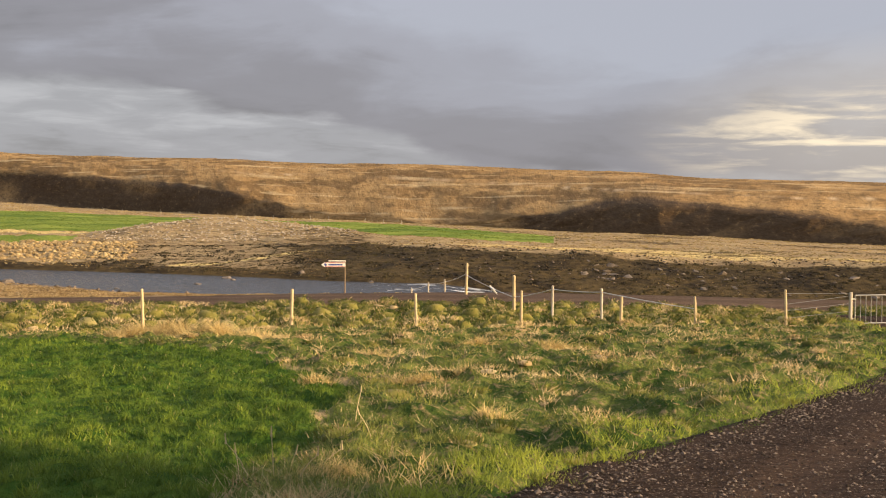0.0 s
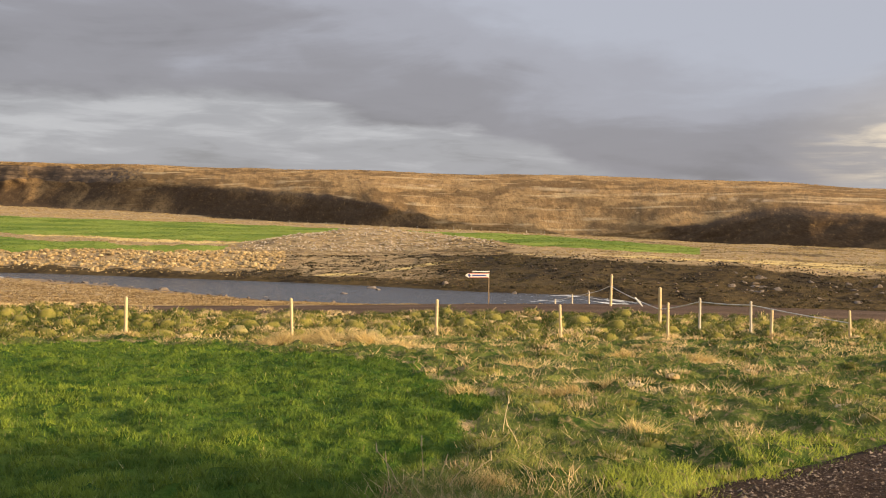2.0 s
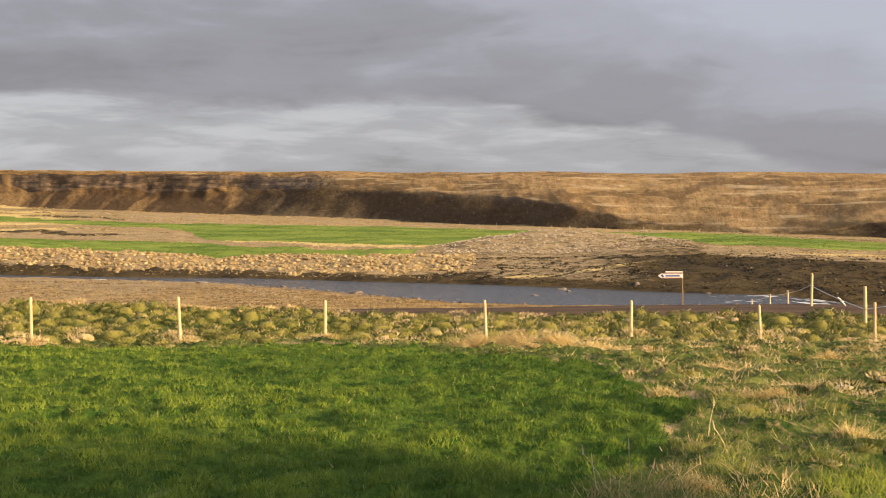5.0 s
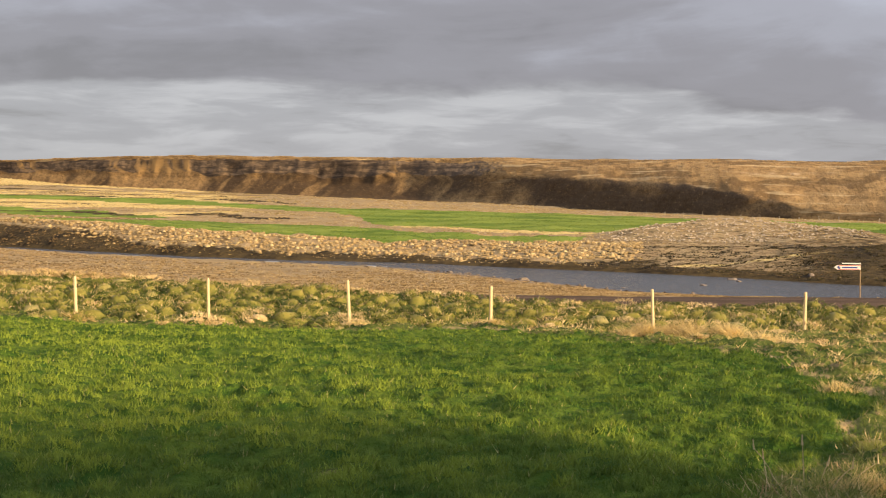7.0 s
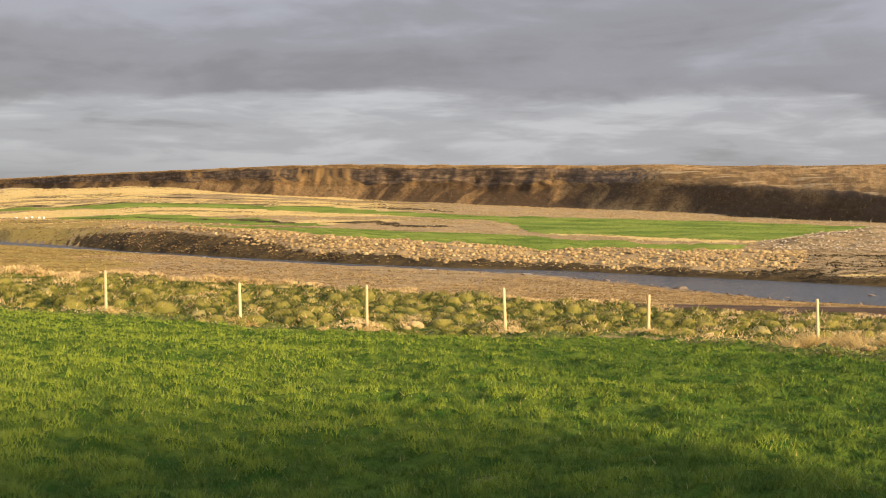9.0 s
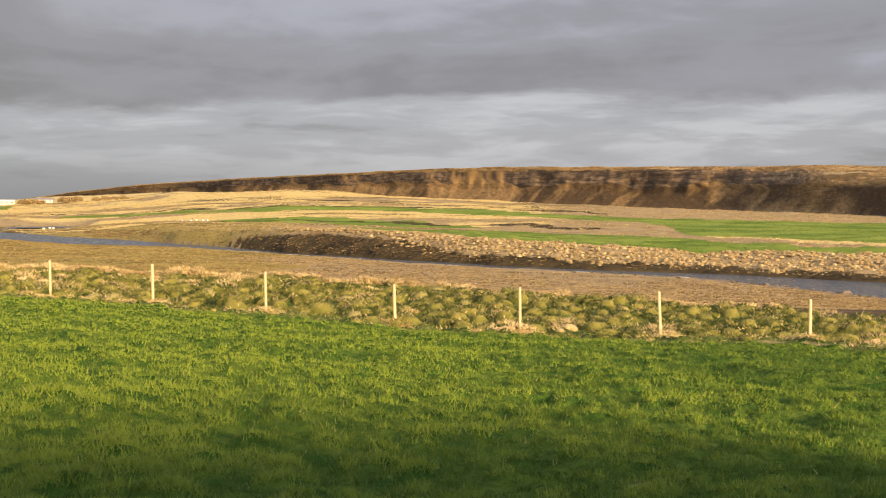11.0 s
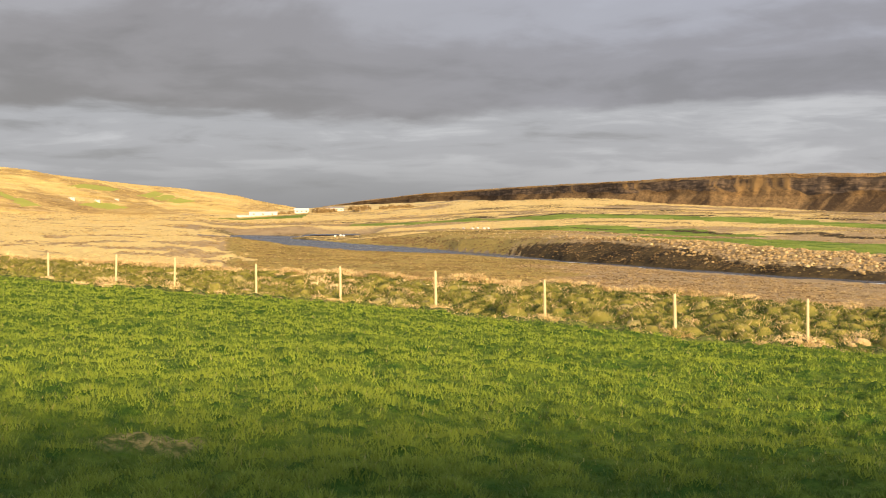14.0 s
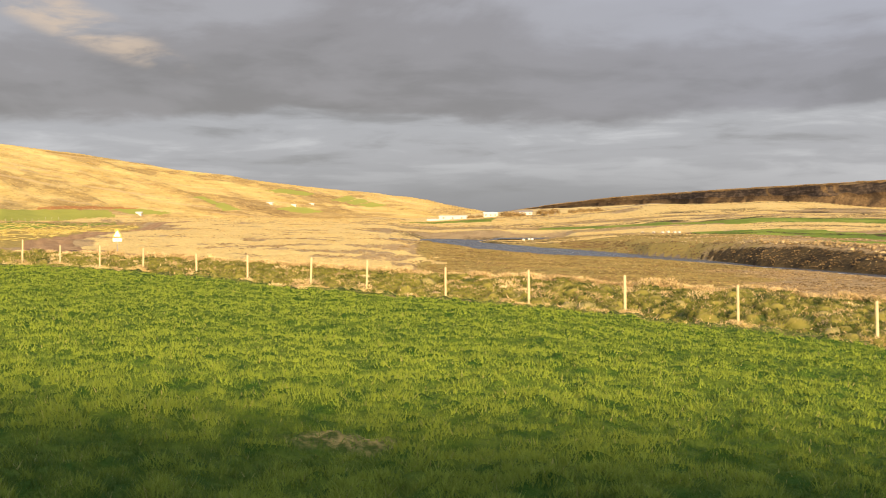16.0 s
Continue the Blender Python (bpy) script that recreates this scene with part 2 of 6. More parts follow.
    return m.m


def gravel_material(name, a, b, speck, speck_from=0.58, relief=0.02):
    m = Mat(name, 0.95, 0, 0.08)
    mid, fine, grain = m.noise(0.9, 5, 0.6), m.noise(7, 5, 0.65), m.noise(30, 3, 0.7)
    c = m.mix(m.ramp(m.mix(0.5, mid, fine), [(0.36, 0.0), (0.64, 1.0)]), a, b)
    c = m.mix(m.ramp(grain, [(speck_from, 0.0), (speck_from + 0.10, 1.0)]), c, speck)
    worn = m.math("MULTIPLY", m.attr("rut"), m.math("ADD", m.ramp(fine, [(0.35, 0.0), (0.65, 1.0)]), 0.35))
    c = m.mix(m.math("MULTIPLY", worn, 0.6, True), c, tuple(1.45 * v for v in b))
    m.color(c).bump(m.mix(0.6, fine, grain), 0.8, relief)
    return m.m


def water_material():
    m = Mat("river_water", 0.2, 0, 0.5)
    wave = m.noise(1.9, 5, 0.65, (1, 1, 1))
    foam = m.ramp(m.math("MULTIPLY", m.noise(0.28, 6, 0.7), m.math("ADD", m.attr("rapid"), 0.62)), [(0.56, 0.0), (0.64, 1.0)])
    m.color(m.mix(foam, (0.030, 0.029, 0.028), (0.75, 0.78, 0.80)))
    m.link(m.mix(foam, 0.22, 0.8), m.bsdf.inputs["Roughness"])
    m.bump(wave, 0.8, 0.4)
    return m.m


def blade_material(name, dark, light, dry, dry_from, patch=0.5, low=0.42, high=0.58, tone_shade=0.0, thin=0.42):
    """Grass: patches of two tones, a share of dead blades, and shaded hollows and light crests put into the colour."""
    m = Mat(name, 0.65, 0, 0.2)
    r = m.island()
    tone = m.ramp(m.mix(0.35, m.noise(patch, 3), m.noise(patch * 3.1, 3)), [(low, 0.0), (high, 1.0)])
    if tone_shade:
        tone = m.mix(tone_shade, tone, m.attr("tone_shade"))
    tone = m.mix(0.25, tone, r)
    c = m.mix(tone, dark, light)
    c = m.mix(m.ramp(r, [(dry_from, 0.0), (min(1.0, dry_from + 0.02), 1.0)]), c, dry)
    m.color(c)
    m.translucent(c, thin)
    lie = m.node("ShaderNodeAttribute")
    lie.attribute_name = "lie"
    lean = m.node("ShaderNodeVectorMath")
    lean.operation = "MULTIPLY_ADD"
    lean.inputs[1].default_value = (1.0, 1.0, 1.0)
    m.link(lie.outputs["Vector"], lean.inputs[0])
    m.link(m.node("ShaderNodeNewGeometry").outputs["Normal"], lean.inputs[2])
    unit = m.node("ShaderNodeVectorMath")
    unit.operation = "NORMALIZE"
    m.link(lean.outputs[0], unit.inputs[0])
    m.link(unit.outputs[0], m.bsdf.inputs["Normal"])
    return m.m


def wood_material(name, a, b):
    m = Mat(name, 0.7, 0, 0.3)
    g = m.noise(6, 5, 0.6, (4, 4, 0.35))
    c = m.mix(g, a, b)
    c = m.mix(m.math("MULTIPLY", m.each(), 0.4), c, b)
    m.color(c).bump(g, 0.5, 0.006)
    return m.m


def plain_material(name, color, rough=0.5, metal=0.0, vary=0.15):
    m = Mat(name, rough, metal, 0.4)
    n = m.noise(8, 4, 0.6)
    dark = tuple(v * (1 - vary) for v in color)
    m.color(m.mix(n, dark, color)).bump(n, 0.15, 0.002)
    return m.m


def stone_material(name, a, b):
    m = Mat(name, 0.9, 0, 0.3)
    n, f = m.noise(2.5, 5, 0.6), m.noise(14, 4, 0.6)
    c = m.mix(n, a, b)
    c = m.mix(m.math("MULTIPLY", m.each(), 0.5), c, b)
    m.color(m.mix(m.ramp(f, [(0.5, 0.0), (0.7, 0.5)]), c, a)).bump(f, 0.6, 0.03)
    return m.m


GROUND = ground_material()
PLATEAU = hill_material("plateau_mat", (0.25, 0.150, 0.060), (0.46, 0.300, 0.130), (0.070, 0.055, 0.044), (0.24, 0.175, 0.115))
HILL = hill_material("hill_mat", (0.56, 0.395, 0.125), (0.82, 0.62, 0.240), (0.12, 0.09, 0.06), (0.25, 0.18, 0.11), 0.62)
ROAD = gravel_material("road_gravel", (0.058, 0.038, 0.026), (0.118, 0.080, 0.055), (0.18, 0.14, 0.115))
LANE = gravel_material("lane_gravel", (0.24, 0.145, 0.075), (0.36, 0.235, 0.125), (0.50, 0.36, 0.21))
DRIVE = gravel_material("drive_gravel", (0.016, 0.010, 0.007), (0.062, 0.040, 0.028), (0.16, 0.12, 0.095), 0.56, 0.08)
WATER = water_material()
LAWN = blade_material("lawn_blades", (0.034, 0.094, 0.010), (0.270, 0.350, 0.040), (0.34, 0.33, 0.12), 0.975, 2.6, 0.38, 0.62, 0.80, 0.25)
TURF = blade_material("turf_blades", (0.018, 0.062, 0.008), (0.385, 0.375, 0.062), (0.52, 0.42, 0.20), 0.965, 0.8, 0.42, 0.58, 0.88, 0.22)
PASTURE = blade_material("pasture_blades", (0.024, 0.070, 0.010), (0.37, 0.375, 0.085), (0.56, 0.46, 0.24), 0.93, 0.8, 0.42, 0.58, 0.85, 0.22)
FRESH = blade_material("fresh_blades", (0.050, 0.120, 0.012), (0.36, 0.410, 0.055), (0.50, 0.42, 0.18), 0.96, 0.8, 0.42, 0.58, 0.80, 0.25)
STRAW = blade_material("straw_blades", (0.40, 0.285, 0.135), (0.80, 0.63, 0.35), (0.32, 0.30, 0.09), 0.93, 0.7, thin=0.22)
BLEACHED = blade_material("bleached_blades", (0.52, 0.42, 0.26), (0.86, 0.75, 0.53), (0.34, 0.27, 0.13), 0.88, 1.6, thin=0.12)
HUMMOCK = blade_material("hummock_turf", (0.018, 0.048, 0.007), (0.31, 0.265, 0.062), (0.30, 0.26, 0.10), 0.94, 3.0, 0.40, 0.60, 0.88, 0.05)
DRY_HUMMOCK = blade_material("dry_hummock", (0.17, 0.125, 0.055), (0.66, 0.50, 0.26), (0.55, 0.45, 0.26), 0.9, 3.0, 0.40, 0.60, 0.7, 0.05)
POST = wood_material("post_wood", (0.42, 0.31, 0.17), (0.66, 0.54, 0.34))
POST_GREY = wood_material("post_wood_grey", (0.36, 0.31, 0.25), (0.60, 0.55, 0.46))
POST_BROWN = wood_material("post_brown", (0.16, 0.115, 0.07), (0.27, 0.20, 0.13))
STEEL = plain_material("galvanised_steel", (0.42, 0.42, 0.41), 0.45, 0.8)
TAPE = plain_material("white_tape", (0.80, 0.80, 0.78), 0.6)
WRAP = plain_material("bale_wrap", (0.52, 0.52, 0.50), 0.4)
WHITE = plain_material("white_paint", (0.80, 0.79, 0.76), 0.5)
RED = plain_material("red_paint", (0.55, 0.05, 0.04), 0.5)
BLUE = plain_material("blue_paint", (0.06, 0.09, 0.32), 0.5)
YELLOW = plain_material("yellow_paint", (0.80, 0.55, 0.06), 0.5)
FARM_WALL = plain_material("farm_wall_paint", (0.56, 0.54, 0.51), 0.6)
ROOF = plain_material("roof_sheet", (0.30, 0.28, 0.27), 0.5, 0.2)
DARK_GLASS = plain_material("window_glass", (0.10, 0.11, 0.12), 0.15)
STONE = stone_material("stone_mat", (0.09, 0.074, 0.062), (0.22, 0.185, 0.155))


# ---- ground plan ----
def hash01(ix, iy, seed):
    h = (ix.astype(np.int64) * 374761393 + iy.astype(np.int64) * 668265263 + seed * 974634777) & 0xFFFFFFFF
    h = ((h ^ (h >> 13)) * 1274126177) & 0xFFFFFFFF
    return ((h ^ (h >> 16)) & 0xFFFF) / 65535.0


def vnoise(x, y, seed=0):
    ix, iy = np.floor(x), np.floor(y)
    fx, fy = x - ix, y - iy
    fx, fy = fx * fx * (3 - 2 * fx), fy * fy * (3 - 2 * fy)
    a, b = hash01(ix, iy, seed), hash01(ix + 1, iy, seed)
    c, d = hash01(ix, iy + 1, seed), hash01(ix + 1, iy + 1, seed)
    return (a * (1 - fx) + b * fx) * (1 - fy) + (c * (1 - fx) + d * fx) * fy


def fbm(x, y, octaves=4, seed=0):
    """Noise from about -1 to 1."""
    s, amp, tot = 0.0, 1.0, 0.0
    for o in range(octaves):
        s = s + amp * (vnoise(x * 2 ** o + 17.3 * o, y * 2 ** o - 9.1 * o, seed + o) * 2 - 1)
        tot += amp
        amp *= 0.5
    return s / tot * 1.6


def smooth(a, b, v):
    t = np.clip((v - a) / (b - a), 0, 1)
    return t * t * (3 - 2 * t)


FENCE_TURN = 19.0      # the fence, verge and road run square to this bearing
FENCE_D, VERGE_D, ROAD_A, ROAD_B = 33.0, 45.0, 48.0, 54.2

BEARING = [-30, -20, -10, -5, 0, 5, 10, 15, 20, 25, 30, 35, 40, 45, 50, 55, 58, 60, 65, 70, 75, 80, 95]
Z_FENCE = [-4.0, -3.85, -3.68, -3.65, -3.6, -3.5, -3.45, -3.4, -3.35, -3.35, -3.3, -3.25, -3.15, -2.9, -2.75, -2.5, -2.47, -2.45, -2.3, -2, -1.75, -1.6, -1.5]
Z_VERGE = [-5.1, -4.7, -4.35, -4.12, -3.98, -3.95, -3.9, -3.8, -3.6, -3.4, -3.2, -3, -2.8, -2.55, -2.5, -2.35, -2.32, -2.3, -2.15, -1.85, -1.7, -1.55, -1.4]
Z_ROAD = [-5.5, -5.0, -4.45, -4.22, -4.1, -4.05, -4.05, -4.05, -4, -3.95, -4.15, -4, -3.8, -3.6, -3.4, -3.15, -3.03, -2.95, -2.7, -2.4, -1.8, -1.35, -1]
Z_WATER = [-8.2, -7.5, -6.8, -6.45, -5.50, -5.45, -5.35, -5.28, -5.2, -5.1, -5.05, -4.95, -4.85, -4.75, -4.5, -4.1, -3.7, -3.3, -2.6, -2, -1.5, -1, -0.8]
D_NEAR = [80, 74, 70, 70, 70, 71, 73, 76, 86, 99, 109, 117, 132, 161, 196, 212, 250, 350, 380, 380, 380, 380, 380]
D_FAR = [98, 92, 88, 87, 86, 88, 93, 98, 103, 110, 115, 124, 141, 168, 222, 300, 400, 460, 400, 400, 400, 400, 400]
D_BANK = [108, 104, 101, 100, 102, 108, 114, 114, 114, 118, 124, 136, 154, 182, 228, 420, 425, 500, 450, 450, 450, 450, 450]
Z_BANK = [-4.7, -4.55, -4.1, -3.75, -3.35, -3.5, -3.7, -3.8, -3.85, -3.65, -3.3, -2.85, -2.15, -1.7, -2.2, -3.5, -3.2, -2.9, -0.5, 0.5, 0.5, 0.6, 0.8]
D_MID = [190, 190, 195, 190, 200, 205, 215, 220, 240, 250, 270, 300, 330, 380, 460, 560, 608, 640, 560, 520, 500, 460, 400]
Z_MID = [-6.4, -6.3, -5.5, -5, -4.6, -4.5, -4.5, -4.4, -4.5, -4.4, -4.2, -3.6, -2.6, -1.6, -1, -0.2, 0.82, 1.5, 2.6, 3.2, 2.6, 2.6, 2]
D_FOOT = [285, 295, 320, 345, 372, 410, 455, 540, 610, 680, 740, 820, 930, 1080, 1320, 1900, 1720, 1600, 1100, 800, 620, 500, 420]
Z_FOOT = [-8.8, -8.8, -7.1, -7, -6, -5, -4.4, -2.7, 0, 3.2, 6, 10, 15.5, 23, 28.5, 34, 23.8, 17, 11, 8.5, 6, 4.5, 4]


def along(table, b):
    return np.interp(b, BEARING, table)


def bearing_of(x, y):
    return np.degrees(np.arctan2(-x, y))


def at(bearing, d):
    """Plan place at a bearing and distance from the viewpoint."""
    return -math.sin(radians(bearing)) * d, math.cos(radians(bearing)) * d


def road_dist(b, D):
    return D / np.maximum(np.cos(np.radians(b - FENCE_TURN)), 0.36)


def base_height(x, y):
    x, y = np.asarray(x, float), np.asarray(y, float)
    d = np.hypot(x, y)
    b = bearing_of(x, y)
    b = np.where(b < -150, b + 360, b)
    behind = smooth(95, 130, b) + smooth(-45, -80, b)
    b = np.clip(b, -30, 95)
    dn, df, w = along(D_NEAR, b), along(D_FAR, b), along(Z_WATER, b)
    wet = smooth(63, 60.5, b)                     # left of this bearing there is no river
    dry_z = along(Z_VERGE, b) + (along(Z_BANK, b) - along(Z_VERGE, b)) * 0.6
    zr = along(Z_ROAD, b)
    knots = [(np.zeros_like(b), np.full_like(b, -1.65)),
             (road_dist(b, FENCE_D), along(Z_FENCE, b)),
             (road_dist(b, VERGE_D), along(Z_VERGE, b)),
             (road_dist(b, ROAD_A), zr), (road_dist(b, ROAD_B), zr),
             (dn - 1.0, (w + 0.10) * wet + dry_z * (1 - wet)),
             (dn + 2.0, (w - 0.5) * wet + dry_z * (1 - wet)),
             (df - 1.5, (w - 0.5) * wet + dry_z * (1 - wet)),
             (df + 0.8, (w + 0.35) * wet + dry_z * (1 - wet)),
             (along(D_BANK, b), along(Z_BANK, b)),
             (along(D_MID, b), along(Z_MID, b)),
             (along(D_FOOT, b), along(Z_FOOT, b)),
             (along(D_FOOT, b) + 60, along(Z_FOOT, b) - 6),
             (np.full_like(b, 6000), along(Z_FOOT, b) - 10)]
    z = np.full_like(d, -1.65)
    last = knots[0][0]
    for (d0, z0), (d1, z1) in zip(knots, knots[1:]):
        d1 = np.maximum(d1, last + 0.5)
        t = (d - last) / (d1 - last)
        z = np.where((d >= last), z0 + (z1 - z0) * np.clip(t, 0, 1), z)
        last = d1
    return z * (1 - behind) + (-1.65 - 0.002 * d) * behind


# hillocks and low ridges on the far side: bearing, distance, half-width across, half-depth, height
MOUNDS = [(9.3, 158, 9.0, 16, 2.1), (5.0, 150, 7.0, 12, 0.8), (13.0, 150, 8.0, 12, 0.9), (47.0, 900, 95, 60, 4.0), (40, 760, 60, 40, 1.6),
          (29, 560, 45, 30, 2.2), (33, 330, 22, 12, 1.2), (28, 300, 14, 8, 0.9), (37, 360, 26, 12, 1.0), (69, 300, 26, 50, 0.8)]


DRIVE_EDGE = [(-0.7, 3.0), (-0.1, 4.4), (0.2, 6.0), (0.82, 8.8), (1.24, 9.9), (2.5, 11.6), (4.7, 15.2), (7.25, 19.4), (9.55, 23.9), (11.5, 28.5), (13.0, 34.0), (13.9, 40.0), (14.2, 48.5)]
DRIVE_WIDE = [3.6, 4.8, 5.6, 6.6, 7.0, 7.0, 7.0, 7.0, 6.6, 5.6, 4.4, 3.6, 3.6]


def drive_side(y):
    """Where the gravel begins at a depth y, and how wide it is there."""
    ys = [q[1] for q in DRIVE_EDGE]
    return np.interp(y, ys, [q[0] for q in DRIVE_EDGE]), np.interp(y, ys, DRIVE_WIDE)


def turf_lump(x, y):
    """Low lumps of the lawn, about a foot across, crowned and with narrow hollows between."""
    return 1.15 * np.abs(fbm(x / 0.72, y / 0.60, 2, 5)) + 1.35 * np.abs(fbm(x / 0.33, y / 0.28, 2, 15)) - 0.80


def spit_end(b):
    """How far out the grassy spit reaches that parts the river from its side channel."""
    return np.interp(b, [56.7, 57.4], [432, 392])


def height(x, y, detail=True):
    x, y = np.asarray(x, float), np.asarray(y, float)
    z = base_height(x, y)
    for b, d, across, deep, h in MOUNDS:
        cx, cy = at(b, d)
        ux, uy = cx / d, cy / d
        p, q = (x - cx) * ux + (y - cy) * uy, -(x - cx) * uy + (y - cy) * ux
        z = z + h * np.exp(-(p / deep) ** 2 - (q / across) ** 2)
    db, dd = bearing_of(x, y), np.hypot(x, y)
    spit = spit_end(db)
    channel = smooth(53.3, 54.3, db) * smooth(61, 60, db) * smooth(spit - 2, spit + 6, dd) * smooth(534, 527, dd)
    z = z * (1 - channel) + np.minimum(z, -3.5 - 0.8 * smooth(56.7, 57.3, db)) * channel
    if detail:
        d = np.hypot(x, y)
        f = fence_depth(x, y)
        road = smooth(ROAD_A - 1.5, ROAD_A, f) * smooth(ROAD_B + 1.5, ROAD_B, f)
        verge = smooth(FENCE_D - 1, FENCE_D + 2, f) * smooth(ROAD_A, ROAD_A - 2, f)
        far = smooth(58, 75, d)
        b = bearing_of(x, y)
        water = smooth(1.0, -0.5, np.abs(d - (along(D_NEAR, b) + along(D_FAR, b)) / 2) - (along(D_FAR, b) - along(D_NEAR, b)) / 2) * (b < 62) * (b > -60)
        calm = (1 - road) * (1 - water)
        e, wd = drive_side(y)
        calm = calm * (1 - smooth(-0.45, -0.15, x - e) * smooth(0.3, -0.3, x - e - wd) * (y > 3) * (y < 48.5))
        near_plain = smooth(ROAD_B, ROAD_B + 3, f) * smooth(2.0, 0.0, d - along(D_FAR, b)) * (b < 60)
        calm = calm * (1 - 0.8 * near_plain)
        pasture = smooth(0.6, 0.3, lawn_mask(x, y)) * smooth(FENCE_D + 1, FENCE_D - 1, f) * (d < 60) * (np.abs(b) < 100)
        hummock = 0.9 - np.abs(fbm(x / 1.1, y / 1.1, 2, 9)) * 1.6
        z = z + calm * (smooth(72, 55, d) * (0.062 * turf_lump(x, y) + 0.07 * fbm(x / 2.1, y / 1.5, 2, 6)) + (b > 22) * (b < 76) * 0.24 * np.exp(-((f - VERGE_D - 0.5) / 0.55) ** 2) + (0.08 * verge + 0.13 * pasture) * hummock - 0.10 * verge
                        + (b > 60) * smooth(62, 75, f) * smooth(500, 300, d) * 0.40 * fbm(x / 9 + y / 40, y / 14, 3, 115) + far * smooth(400, 100, d) * (0.22 - 0.12 * smooth(18, 14, b)) * fbm(x / 1.7, y / 1.7, 3, 21)
                        + far * 0.35 * fbm(x / 11, y / 11, 4, 33) * smooth(75, 120, d)
                        + smooth(250, 600, d) * 0.9 * fbm(x / 55, y / 55, 3, 51))
    return z


def fence_depth(x, y):
    """How far out a place lies, counted square to the fence."""
    a = radians(FENCE_TURN)
    return -np.asarray(x, float) * math.sin(a) + np.asarray(y, float) * math.cos(a)


def inside(x, y, poly):
    """Signed-ish mask of a plan polygon of (bearing, distance) corners: 1 inside, 0 outside."""
    px = np.array([at(b, d) for b, d in poly])
    res = np.zeros(np.shape(x), bool)
    j = len(px) - 1
    for i in range(len(px)):
        xi, yi, xj, yj = *px[i], *px[j]
        cut = (yi > y) != (yj > y)
        res ^= cut & (x < (xj - xi) * (y - yi) / ((yj - yi) if yj != yi else 1e-9) + xi)
        j = i
    return res


def mesh_object(name, verts, faces, material, parent=None, smooth_shade=True):
    me = bpy.data.meshes.new(name)
    verts = np.asarray(verts, np.float32)
    faces = np.asarray(faces, np.int32)
    k = faces.shape[1]
    me.vertices.add(len(verts))
    me.vertices.foreach_set("co", verts.ravel())
    me.loops.add(faces.size)
    me.loops.foreach_set("vertex_index", faces.ravel())
    me.polygons.add(len(faces))
    me.polygons.foreach_set("loop_start", np.arange(0, faces.size, k, dtype=np.int32))
    me.polygons.foreach_set("use_smooth", np.full(len(faces), smooth_shade))
    me.update(calc_edges=True)
    me.materials.append(material)
    ob = new(name, me)
    if parent:
        ob.parent = parent
    return ob


def grid_faces(nu, nv):
    i = np.arange(nu - 1)[:, None] * nv + np.arange(nv - 1)[None, :]
    i = i.ravel()
    return np.stack([i, i + nv, i + nv + 1, i + 1], 1)


def set_vector(ob, name, *axes):
    a = ob.data.attributes.new(name, "FLOAT_VECTOR", "POINT")
    a.data.foreach_set("vector", np.stack([np.asarray(q, np.float32).ravel() for q in axes], 1).ravel())


def set_attr(ob, name, values):
    a = ob.data.attributes.new(name, "FLOAT", "POINT")
    a.data.foreach_set("value", np.asarray(values, np.float32).ravel())


# plan of the hay fields beyond the river: corners as (bearing, distance)
FIELD_A = [(28.1, 443), (25.4, 417), (17.5, 422), (11.1, 396), (7.3, 348), (2.2, 326), (-5.3, 230), (-5.3, 150), (-0.4, 150), (2.2, 165), (5, 180), (8, 220), (11.6, 200), (13.9, 165), (17.5, 193), (23.2, 246), (25.3, 252), (26.6, 276), (27.4, 330), (28.0, 400)]
FIELD_B = [(42.7, 235), (38.8, 275), (33.7, 289), (28.1, 264), (23.2, 182), (16.5, 146), (17.5, 128), (23.2, 122), (26.5, 127), (30.1, 134), (34.3, 142), (38.1, 166), (42.7, 205)]
FIELD_C = [(55, 610), (50, 600), (43.1, 572), (40.3, 543), (35.8, 525), (31.2, 486), (28.1, 443), (27.6, 345), (29.0, 380), (31.2, 408), (35.8, 470), (40.3, 488), (43.1, 501), (50, 530), (55, 545)]
FIELD_D = [(84, 470), (74.5, 570), (74.5, 505), (84, 420)]
FIELD_E = [(48, 450), (43.1, 423), (38.3, 352), (36.1, 323), (35.8, 313), (39.5, 316), (43.1, 367), (48, 400)]
FIELD_F = [(61.5, 820), (57.3, 820), (57.0, 980), (61.0, 1000)]
STRIP = [(27.6, 262), (25, 240), (20, 190), (15.5, 155), (14.2, 150), (15.2, 166), (19, 205), (24, 246), (26.5, 252)]


